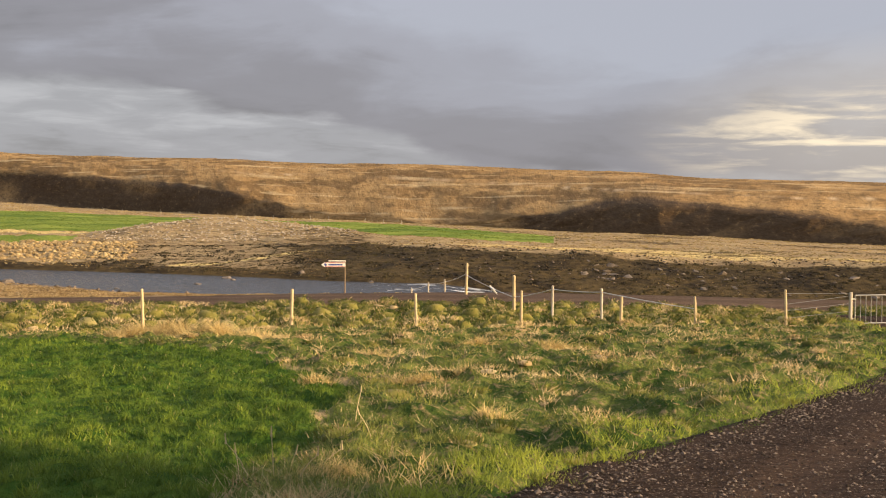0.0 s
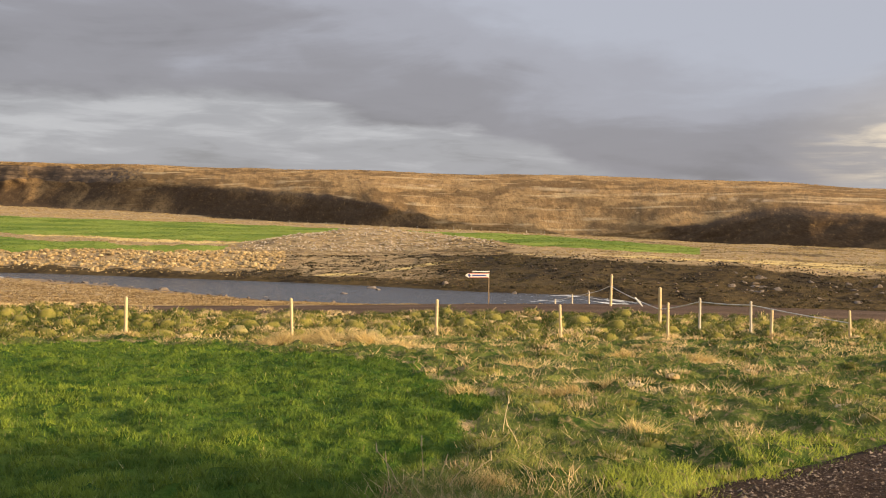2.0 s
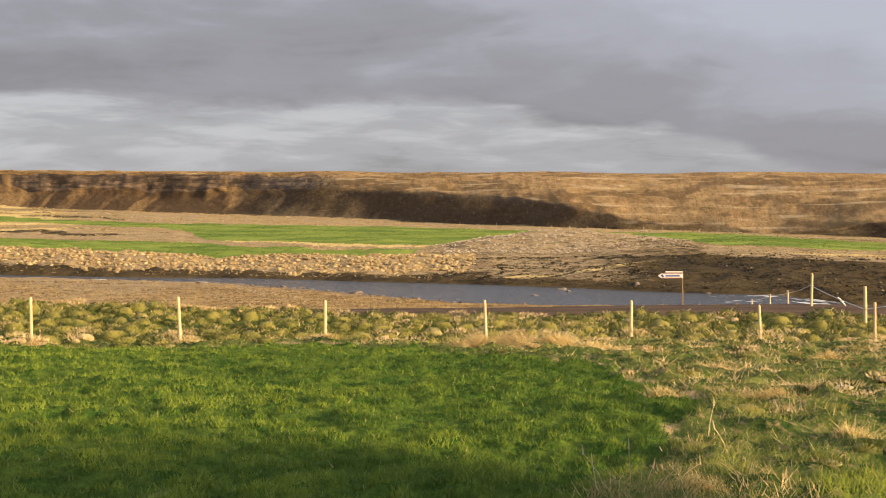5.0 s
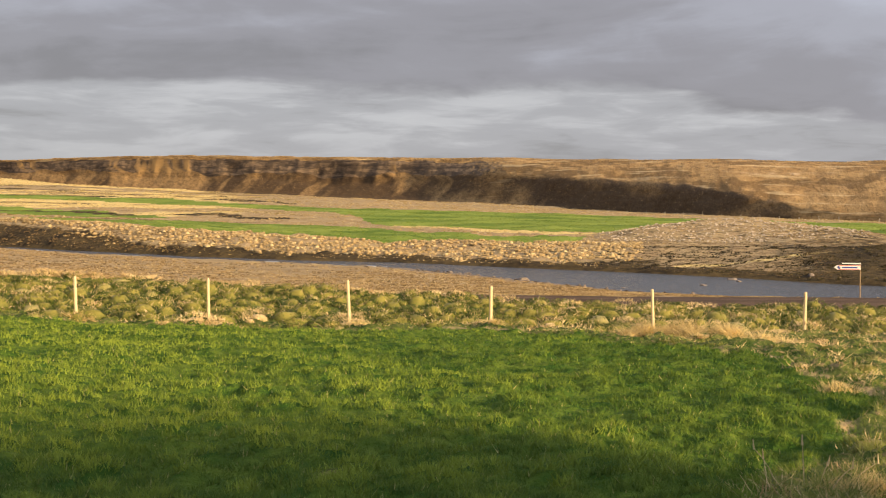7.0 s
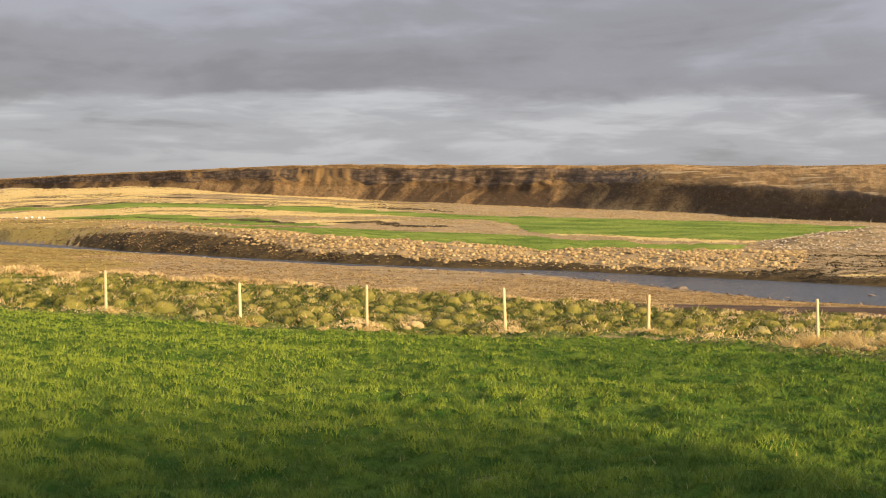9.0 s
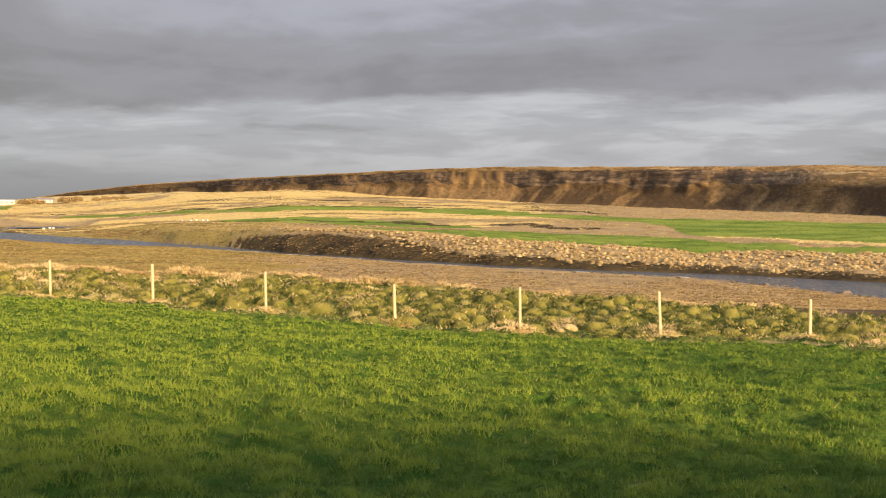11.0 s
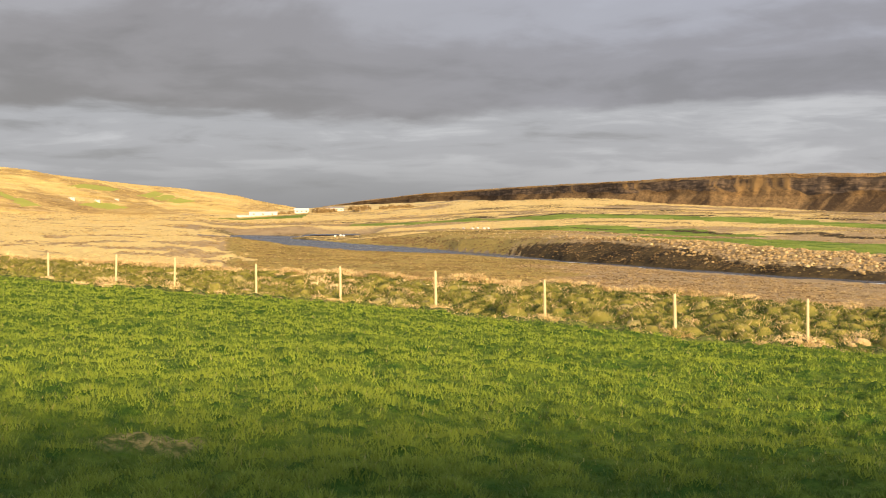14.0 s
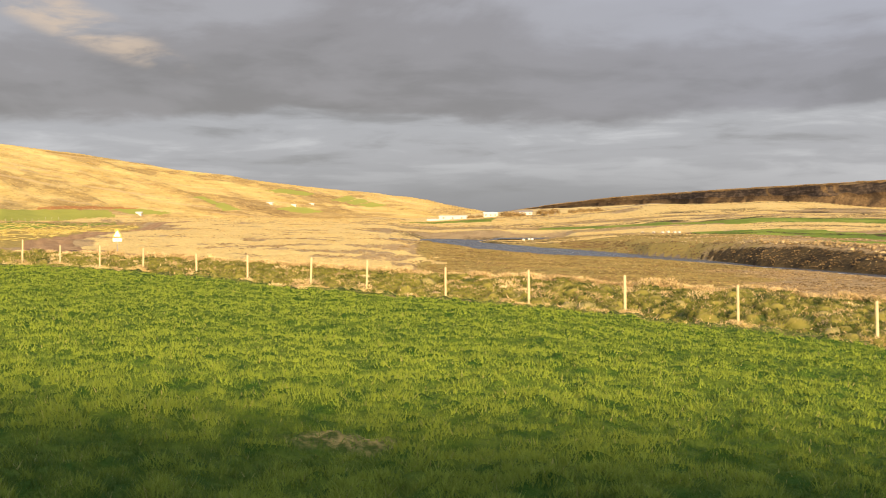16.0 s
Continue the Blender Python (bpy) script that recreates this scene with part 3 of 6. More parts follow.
def build_ground():
    b = np.concatenate([np.arange(-180, -30, 6.0), np.arange(-30, -21, 0.5), np.arange(-21, 81, 0.18), np.arange(81, 95, 0.5), np.arange(95, 180.1, 6.0)])
    b[-1] = 180
    d = [0.0, 2.0, 4.0, 6.0]
    while d[-1] < 4700:
        s = d[-1]
        d.append(s + (0.17 if s < 36 else 0.22 if s < 50 else 0.0095 * s if s < 190 else 0.017 * s if s < 520 else 0.026 * s))
    d = np.array(d)
    B, D = np.meshgrid(np.radians(b), d, indexing="ij")
    X, Y = -np.sin(B) * D, np.cos(B) * D
    Z = height(X, Y)
    ob = mesh_object("ground", np.stack([X, Y, Z], -1).reshape(-1, 3), grid_faces(len(b), len(d))[:, ::-1], GROUND)
    bb = np.degrees(B)
    f = fence_depth(X, Y)
    dn, df = along(D_NEAR, bb), along(D_FAR, bb)
    bank = along(D_BANK, bb)
    front = (bb > -60) & (bb < 110)
    lawn = lawn_mask(X, Y)
    set_attr(ob, "lawn", lawn)
    set_attr(ob, "thatch", bare_mask(X, Y))
    set_attr(ob, "rough", np.clip(smooth(ROAD_A - 0.5, ROAD_A - 2.0, f) * (1 - lawn), 0, 1) * front)
    field = np.zeros(D.shape)
    for poly in (FIELD_A, FIELD_B, FIELD_C, FIELD_D, FIELD_E, FIELD_F):
        field = np.maximum(field, inside(X, Y, poly))
    set_attr(ob, "field", field)
    river_zone = (bb < 62) & front
    set_attr(ob, "soil", np.where(river_zone, smooth(df - 1, df + 1, D) * smooth(bank + 1, bank - 3, D) * (smooth(9, 2, bb) * 0.58 + 0.40) * smooth(18, 13, bb), 0.0)
             + (0.41 + 0.10 * smooth(9, 4, bb)) * smooth(19, 15, bb) * smooth(1, 4, bb) * smooth(bank - 3, bank, D) * smooth(190, 165, D)
             + np.where(river_zone, smooth(df - 2.0, df, D) * smooth(df + 3.2, df + 1.0, D), 0.0) * smooth(49, 46, bb)
             + np.where(river_zone, smooth(df, df + 0.6, D) * smooth(df + 0.60 * (bank - df), df + 0.25 * (bank - df), D), 0.0) * 0.40 * smooth(12, 15, bb) * smooth(47, 44, bb)
             + smooth(36, 40, bb) * smooth(49, 46, bb) * smooth(df, df + 1, D) * smooth(bank - 1, bank - 5, D) * 0.75
             + 0.54 * strip_mask(X, Y) * (1 - field)
             + smooth(ROAD_B - 1, ROAD_B + 1, f) * smooth(ROAD_B + 4, ROAD_B + 2, f) * 0.45 * (bb < 40) * front)
    ditch = np.zeros(D.shape)
    for bs, ds in (((28, 36, 44, 52), (300, 332, 392, 470)), ((30, 38, 46, 56), (505, 545, 590, 660)), ((33, 40, 50), (640, 690, 760))):
        ditch = np.maximum(ditch, smooth(0.017, 0.005, np.abs(D / np.interp(bb, bs, ds) - 1 + 0.01 * fbm(bb / 2, bb * 0 + ds[0], 2, 3))) * (bb > bs[0]) * (bb < bs[-1]))
    set_attr(ob, "ditch", ditch)
    set_attr(ob, "moss", moss_mask(X, Y) * front)
    set_attr(ob, "shingle", np.where(river_zone, smooth(dn - 12, dn - 4, D) * smooth(df + 0.8, df - 0.5, D), 0.0) * smooth(8, 16, bb) * smooth(30, 22, bb)
             + np.where(river_zone, smooth(dn - 1.5, dn, D) * smooth(df + 0.5, df - 0.3, D), 0.0))
    mound = pale_mask(X, Y)
    mound = np.maximum(mound, inside(X, Y, STRIP))
    path = np.abs(D - np.interp(bb, [-8, -2, 2.7, 5.9, 8, 12.5], [106, 108, 107, 104, 101, 99])) < 0.9
    mound = np.maximum(mound, 0.8 * path * (bb > -8) * (bb < 12.5))
    mound = np.maximum(mound, 0.9 * bar_mask(X, Y))
    strip = np.where(river_zone, smooth(bank + 2, bank + 6, D) * smooth(bank + 22, bank + 14, D), 0.0) * smooth(3, -3, bb) * 0.55
    set_attr(ob, "pale", np.clip(mound + strip, 0, 1) * front)
    tagged(ob, "valley ground with mown lawn, dry grass and green fields", "ground", kind="structure")
    return ob


def bar_mask(x, y):
    """Bleached strips of grass on the far valley floor."""
    d, b = np.hypot(x, y), bearing_of(x, y)
    u, w = d * np.radians(b), d
    return smooth(-0.15, 0.2, fbm(u / 75 + w / 160, w / 26, 3, 123) - 0.12 + 0.55 * smooth(680, 850, d)) * smooth(240, 330, d) * smooth(27, 38, b) * smooth(63, 61, b)


def strip_mask(x, y):
    """Dark strips of wet heath on the far valley floor and the right-hand pasture."""
    d, b = np.hypot(x, y), bearing_of(x, y)
    u = d * np.radians(b)
    floor = smooth(0.05, 0.32, fbm(u / 55 + d / 120, d / 15, 4, 127)) * smooth(240, 300, d) * smooth(1150, 1000, d) * smooth(26, 34, b) * smooth(63, 61, b)
    shelf = smooth(0.05, 0.4, fbm(u / 14, d / 7, 4, 137)) * smooth(1, 3, d - along(D_BANK, b)) * smooth(330, 290, d) * smooth(2, -1, b) * (b > -60)
    return np.maximum(floor, shelf)


def moss_mask(x, y):
    """Olive, mossy part of the river plain towards the bend."""
    d, b, f = np.hypot(x, y), bearing_of(x, y), fence_depth(x, y)
    n = fbm(np.asarray(x) / 18, np.asarray(y) / 18, 3, 13)
    meadow = smooth(-1.0, 1.0, b - np.interp(d, [120, 160, 275, 480], [77.5, 77.4, 75.7, 73.2])) * smooth(520, 460, d)
    return np.maximum(smooth(41, 50, b + 3 * n) * smooth(61.5, 60, b) * (d < 420), meadow) * smooth(ROAD_B + 1, ROAD_B + 3, f)


def pale_mask(x, y):
    """The bleached grass mound inside the river bend."""
    d, b, f = np.hypot(x, y), bearing_of(x, y), fence_depth(x, y)
    n = fbm(np.asarray(x) / 14, np.asarray(y) / 14, 3, 3)
    right = np.interp(d, [60, 120, 180, 350, 560], [60.6, 61.2, 60.6, 61.4, 62.5])
    left = np.interp(d, [105, 160, 275, 480, 560, 620], [75.6, 75.9, 74.7, 71.9, 72.5, 86])
    return smooth(-0.6, 0.6, b - right + 1.8 * n) * smooth(0.6, -0.6, b - left + 0.5 * n) * smooth(59, 62, f + n) * smooth(1500, 1400, d) * (1 - 0.6 * smooth(0.22, 0.5, fbm(np.asarray(x) / 7 + np.asarray(y) / 30, np.asarray(y) / 16, 3, 113)) * smooth(90, 130, d))


def bare_mask(x, y):
    """Worn patches in the lawn where yellow thatch shows."""
    res = 0.0
    for b0, d0, wide in ((65.2, 10.4, 0.24), (63.2, 10.5, 0.28), (61.2, 10.2, 0.24), (28.5, 9.6, 0.14), (50.0, 8.9, 0.12)):
        bx, by = at(b0, d0)
        res = res + np.exp(-((np.asarray(x) - bx) / wide) ** 2 - ((np.asarray(y) - by) / (wide * 1.5)) ** 2)
    return np.clip(res * (0.9 + 0.5 * fbm(np.asarray(x) / 0.25, np.asarray(y) / 0.25, 2, 78)), 0, 1)


def lawn_mask(x, y):
    """The mown part of the meadow: bounded by the fence verge and by rough pasture."""
    f = fence_depth(x, y)
    n = 0.8 * fbm(np.asarray(x) / 3.0, np.asarray(y) / 3.0, 3, 77)
    b = bearing_of(x, y)
    edge_b = np.interp(np.hypot(x, y), [8, 11, 14, 17, 20, 24, 28, 33], [9, 6.5, 4.5, 3.2, 4.5, 8.5, 13.5, 22])
    return smooth(32.2, 31.2, f + n * 0.6) * smooth(edge_b - 2.2, edge_b + 2.2, b + 2.2 * n) * (b < 140)


ground = build_ground()


# ---- plateau across the river ----
B_RIM = [-40, -30, -20, -12, -8, -2, 0, 5, 11, 17.5, 20, 27.5, 32, 35, 38.5, 42.4, 47.5, 51.5, 54.3, 56.2, 57.5]
D_RIM = [480, 480, 480, 490, 505, 525, 535, 570, 630, 690, 715, 790, 850, 905, 980, 1090, 1310, 1620, 2050, 2550, 2900]
E_RIM = [1.0, 1.0, 1.09, 1.29, 1.60, 1.76, 1.88, 1.92, 2.05, 2.15, 2.20, 2.27, 2.30, 2.32, 2.23, 2.06, 1.80, 1.54, 1.22, 0.92, 0.70]
# share of the height that is steep, from the foot up
STEEP = [0.2, 0.2, 0.30, 0.50, 0.40, 0.14, 0.09, 0.12, 0.42, 0.58, 0.66, 0.88, 0.95, 0.97, 0.97, 0.95, 0.92, 0.85, 0.7, 0.5, 0.5]


plateau_grid = []


def build_plateau():
    b = np.arange(-40, 57.6, 0.09)
    v = np.concatenate([np.linspace(-0.15, 1, 64), 1 + np.linspace(0.02, 1.0, 8) ** 2 * 6])
    Bm, V = np.meshgrid(b, v, indexing="ij")
    d0, z0 = along(D_FOOT, Bm), along(Z_FOOT, Bm) - 1.0
    d1 = np.interp(Bm, B_RIM, D_RIM)
    z1 = d1 * np.tan(np.radians(np.interp(Bm, B_RIM, E_RIM)))
    s = np.interp(Bm, B_RIM, STEEP)
    wob = fbm(Bm / 3.0, Bm * 0 + 3.1, 4, 11)
    s = np.clip(s + 0.04 * wob, 0.05, 0.97)
    run = d1 - d0
    hh = z1 - z0
    # rounded slopes: a steep lower face then a long gentle shoulder; cliffs: talus then a sheer wall
    cliff = smooth(15, 27, Bm)
    steep_run = np.minimum(hh * s * 1.05, run * 0.7)
    t = np.clip(V, 0, 1)
    zz = np.where(t < 0.5, t / 0.5 * s, s + (1 - s) * np.sin((t - 0.5) / 0.5 * np.pi / 2))
    rr = np.where(t < 0.5, t / 0.5 * steep_run, steep_run + (run - steep_run) * ((t - 0.5) / 0.5))
    # cliff profile: talus to 45 % at 34 degrees, wall, small rounded rim
    zc = np.interp(t, [0, 0.40, 0.80, 0.9, 1.0], [0, 0.42, 0.93, 0.985, 1.0])
    rc = np.interp(t, [0, 0.40, 0.80, 0.9, 1.0], [0, 0.62, 0.80, 0.90, 1.0]) * np.minimum(hh * 1.05, run)
    rc = rc + (run - np.minimum(hh * 1.05, run)) * 0.92
    zz, rr = zz * (1 - cliff) + zc * cliff, rr * (1 - cliff) + rc * cliff
    D, Z = d0 + rr, z0 + hh * zz
    under = V < 0
    D, Z = np.where(under, d0 + V * 60, D), np.where(under, z0 + V * 30, Z)
    past = V > 1
    D, Z = np.where(past, d1 * (1 + (V - 1) * 0.16), D), np.where(past, z1 - (V - 1) * 0.3, Z)
    for _ in range(10):
        D[:, 9:62] = (D[:, 8:61] + 2 * D[:, 9:62] + D[:, 10:63]) / 4
        Z[:, 9:62] = (Z[:, 8:61] + 2 * Z[:, 9:62] + Z[:, 10:63]) / 4
    # gullies down the steep parts, breaks along the rim
    band = np.sin(np.clip(t, 0, 1) * np.pi) * (V >= 0) * (V <= 1)
    arc = np.cumsum(np.radians(0.09) * np.hypot(d0[:, 0], np.gradient(d0[:, 0]) / np.radians(0.09)))[:, None] + 0 * V
    gully = fbm(arc / 13 + V * 1.3, V * 2.0, 4, 61) * (cliff + (1 - cliff) * smooth(0.62, 0.35, t) * smooth(0.1, 0.3, s)) 
    buttress = np.abs(fbm(arc / 70 + V * 0.5, V * 1.0, 3, 71))
    D = D + band * (hh * (0.11 - 0.03 * cliff) * gully + cliff * hh * 0.12 * (buttress - 0.4))
    Z = Z + (V >= 0) * (0.007 * hh * fbm(arc / 6, Z / 1.6, 3, 81) + (0.006 + 0.042 * cliff) * hh * band * fbm(arc / 45, V * 3, 3, 91) + 0.016 * hh * band * (1 - cliff) * fbm(arc / 45, Z / 4.5, 3, 95)) * (V <= 1)
    Z = Z + (V > 0.9) * (V <= 1) * 0.012 * hh * fbm(arc / 25, V * 0 + 1, 2, 15)
    X, Y = -np.sin(np.radians(Bm)) * D, np.cos(np.radians(Bm)) * D
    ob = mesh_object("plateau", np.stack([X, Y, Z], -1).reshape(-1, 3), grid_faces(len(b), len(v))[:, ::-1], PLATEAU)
    rock = cliff * smooth(0.44, 0.54, t + 0.05 * fbm(arc / 22, V * 0, 3, 57)) * smooth(0.82, 0.75, t + 0.03 * fbm(arc / 9, V * 0, 3, 58)) * smooth(53, 47, Bm)
    # off the cliffs, the band of shade on the steep face is painted in
    talus_and_shade = np.maximum(cliff * smooth(0.62, 0.52, t), (1 - cliff) * smooth(0.60, 0.40, t + 0.05 * fbm(arc / 30, V * 3, 3, 67)) * smooth(0.12, 0.3, s))
    set_attr(ob, "rock", rock)
    set_vector(ob, "face", arc, Z + 0.12 * (D - d0), 0 * Z)
    set_attr(ob, "plough", 0 * V)
    up = np.degrees(np.arctan2(Z, D))
    line = np.interp(Bm, [-16, -5.7, 3.8, 9, 12], [0.42, 0.90, 1.38, 1.42, 1.62]) + 0.02 * fbm(Bm / 1.5, Bm * 0, 3, 99)
    set_attr(ob, "track", np.exp(-((up - line) / 0.022) ** 2) * smooth(13, 11, Bm) * (V < 1) * (0.7 + 0.5 * fbm(Bm / 0.8, Bm * 0 + 5, 3, 98)))
    set_attr(ob, "talus_and_shade", talus_and_shade)
    set_attr(ob, "field", 0 * V)
    tall_m = hh * V
    wander = 0.5 * fbm(arc / 30, V * 2, 2, 65)
    streak = 0.40 + (0.20 * cliff + 0.12) * fbm((arc + tall_m * 1.2 * smooth(0.62, 0.40, t)) / 7.5 + wander, tall_m / 30, 4, 63) + 0.30 * fbm(arc / 48, V * 1.5, 3, 64)
    # shaded slopes are darkened and the sunlit buttress near bearing 37.5 lightened in the colour
    streak = streak - 0.14 * (1 - cliff) + 0.10 * cliff - 0.10 * smooth(32, 27, Bm) * cliff + 0.24 * np.exp(-((Bm - 37.5) / 2.6) ** 2) + 0.55 * np.exp(-((Bm + 2.6) / 1.3) ** 2)
    set_attr(ob, "streak", np.clip(streak, 0, 1))
    set_attr(ob, "tone", np.clip(0.5 + 0.5 * fbm(arc / 38, Z / 4, 3, 68) + 0.55 * fbm(arc / 7, Z / 1.1, 3, 69), 0, 1))
    plateau_grid.extend((X, Y, Z, V, talus_and_shade + rock))
    tagged(ob, "long flat-topped plateau with brown cliffs and dry grass slope", "plateau", kind="structure")


build_plateau()

# ---- hillside that closes the valley on the sunlit side ----
B_HILL = [56.8, 57.2, 58, 60.4, 64.4, 68.3, 72.1, 75.8, 79.4, 90, 110]
E_HILL = [0.55, 0.76, 0.97, 1.43, 1.90, 2.34, 2.83, 3.42, 3.78, 4.6, 5.0]
D_TOP = [3300, 3200, 2950, 2300, 1700, 1350, 1120, 950, 830, 740, 700]
D_BASE = [2500, 2400, 2200, 1600, 1150, 900, 760, 620, 500, 430, 420]


def quad_mask(u, v, quad):
    """1 inside a four-cornered plot, fading over a narrow edge."""
    near = np.full(np.shape(u), 9.0)
    for (u0, v0), (u1, v1) in zip(quad, quad[1:] + quad[:1]):
        near = np.minimum(near, ((u1 - u0) * (v - v0) - (v1 - v0) * (u - u0)) / math.hypot(u1 - u0, v1 - v0))
    return smooth(-0.03, 0.03, near)


def build_hillside():
    b = np.arange(56.8, 110, 0.14)
    v = np.concatenate([np.linspace(-0.08, 1, 90), [1.1, 1.3, 1.6]])
    Bm, V = np.meshgrid(b, v, indexing="ij")
    d0, d1 = np.interp(Bm, B_HILL, D_BASE), np.interp(Bm, B_HILL, D_TOP)
    z0 = np.interp(Bm, BEARING, Z_FOOT) * 0.9 - 0.5
    z1 = d1 * np.tan(np.radians(np.interp(Bm, B_HILL, E_HILL)))
    t = np.clip(V, 0, 1)
    D = d0 + (d1 - d0) * V
    Z = z0 + (z1 - z0) * (0.35 * t + 0.65 * np.sin(t * np.pi / 2)) * np.where(V < 0, 0, 1) + np.minimum(V, 0) * 60
    Z = np.where(V > 1, z1 - (V - 1) * 40, Z)
    X, Y = -np.sin(np.radians(Bm)) * D, np.cos(np.radians(Bm)) * D
    inner = np.sin(t * np.pi) * (V > 0) * (V < 1)
    Z = Z + inner * (4.5 * fbm(X / 160 + Y / 600, Y / 160, 4, 41) + 2.0 * fbm(X / 28, Y / 60, 3, 43))
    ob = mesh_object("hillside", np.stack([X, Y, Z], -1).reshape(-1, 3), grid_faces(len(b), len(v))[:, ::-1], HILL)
    field = np.zeros(V.shape)
    E = np.degrees(np.arctan2(Z, D))
    wob_b, wob_e = Bm + 0.12 * fbm(Bm * 3, V * 30, 2, 5), E + 0.02 * fbm(Bm * 4, V * 20, 2, 6)
    for quad in (((67.79, 1.87), (66.98, 1.98), (65.37, 1.74), (65.81, 1.64)), ((64.77, 1.45), (63.95, 1.64), (63.5, 1.53), (64.3, 1.34)), ((64.2, 1.32), (63.4, 1.51), (62.9, 1.38), (63.6, 1.22)),
                 ((63.5, 1.20), (62.8, 1.36), (62.19, 1.19), (62.93, 1.10)), ((67.33, 1.03), (66.47, 1.16), (65.0, 0.9), (65.95, 0.82)), ((71.0, 1.6), (70.59, 1.6), (68.83, 0.98), (69.57, 0.96)),
                 ((88.0, 1.05), (74.85, 0.97), (74.36, 0.51), (88.0, 0.42)), ((74.73, 1.04), (72.87, 1.0), (71.86, 0.82), (73.62, 0.77))):
        field = np.maximum(field, quad_mask(wob_b, wob_e, quad) * (V < 0.95))
    set_attr(ob, "plough", quad_mask(wob_b, wob_e, ((78.0, 1.12), (74.6, 1.13), (73.0, 1.03), (78.0, 0.98))) * (V < 0.95))
    set_attr(ob, "field", field)
    set_attr(ob, "rock", 0 * V)
    across = np.radians(Bm) * 900
    set_vector(ob, "face", across * 0.4 + 0.8 * Z, Z * 1.7 - across * 0.12, 0 * Z)
    set_attr(ob, "streak", 0 * V + 0.6)
    set_attr(ob, "tone", np.clip(0.5 + 0.6 * fbm(Bm * 0.35 - V * 3.5, V * 8, 4, 70) + 0.35 * fbm(Bm * 1.6 - V * 12, V * 26, 3, 72), 0, 1))
    set_attr(ob, "talus_and_shade", smooth(0.3, 0.7, fbm(X / 120, Y / 90, 3, 47)) * 0.45)
    tagged(ob, "sunlit hillside of dry yellow grass with small fields", "hillside", kind="structure")

    def place(bearing, up):
        """The place on the slope at a bearing and an angle of height over the viewpoint."""
        i = int(np.argmin(np.abs(b - bearing)))
        e = np.degrees(np.arctan2(Z[i], D[i]))
        j = int(np.argmax((e >= up) & (v > 0)))
        return float(X[i, j]), float(Y[i, j]), float(Z[i, j])

    return place, (X, Y, Z, V, Bm, field)


hill_place, hill_grid = build_hillside()


# ---- river ----
def build_river():
    b = np.arange(-30, 60.6, 0.25)
    dn, df, w = along(D_NEAR, b), along(D_FAR, b), along(Z_WATER, b)
    v = np.linspace(-0.12, 1.12, 16)
    D = dn[:, None] + (df - dn)[:, None] * v[None, :]
    Bm = np.repeat(np.radians(b)[:, None], len(v), 1)
    Z = np.repeat(w[:, None], len(v), 1)
    ob = mesh_object("river", np.stack([-np.sin(Bm) * D, np.cos(Bm) * D, Z], -1).reshape(-1, 3), grid_faces(len(b), len(v))[:, ::-1], WATER)
    rapid = np.interp(b, [-10, -2, 4, 8, 22, 27, 40, 44, 50, 56, 60], [1, 1, 0.35, 0.1, 0.0, 0.25, 0.3, 0.3, 0.6, 0.75, 0.5])[:, None] * 0.35 + 0 * D
    rapid = rapid + 0.75 * smooth(23, 26, b)[:, None] * smooth(50, 46, b)[:, None] * np.exp(-((v - 0.18) / 0.16) ** 2)[None] * (0.55 + 0.6 * fbm(b / 0.8, b * 0 + 2, 3, 12))[:, None] + 0.14 * smooth(8, 2, b)[:, None] * smooth(0.1, 0.4, v)[None]
    set_attr(ob, "rapid", rapid)
    tagged(ob, "grey rippled river with small white rapids", "river", kind="structure")
    b = np.arange(53.6, 60.8, 0.25)
    D = spit_end(b)[:, None] + (532 - spit_end(b))[:, None] * np.linspace(0, 1, 12)[None]
    Bm = np.repeat(np.radians(b)[:, None], 12, 1)
    ob = mesh_object("river", np.stack([-np.sin(Bm) * D, np.cos(Bm) * D, np.repeat((-2.9 + (along(Z_WATER, b) + 0.02 + 2.9) * smooth(56.9, 57.5, b))[:, None], 12, 1)], -1).reshape(-1, 3), grid_faces(len(b), 12)[:, ::-1], WATER)
    set_attr(ob, "rapid", np.interp(b, [54, 55, 56.2, 57, 61], [0.2, 0.5, 0.5, 0.1, 0.05])[:, None] * 0.35 + 0 * D)
    tagged(ob, "side channel of the river with white riffles", "river", kind="structure")


build_river()


# ---- gravel road and drive ----
def fence_xy(s, depth):
    """Plan place s metres along the fence (to the left) at a depth square to it."""
    a = radians(FENCE_TURN)
    return -depth * math.sin(a) - s * math.cos(a), depth * math.cos(a) - s * math.sin(a)


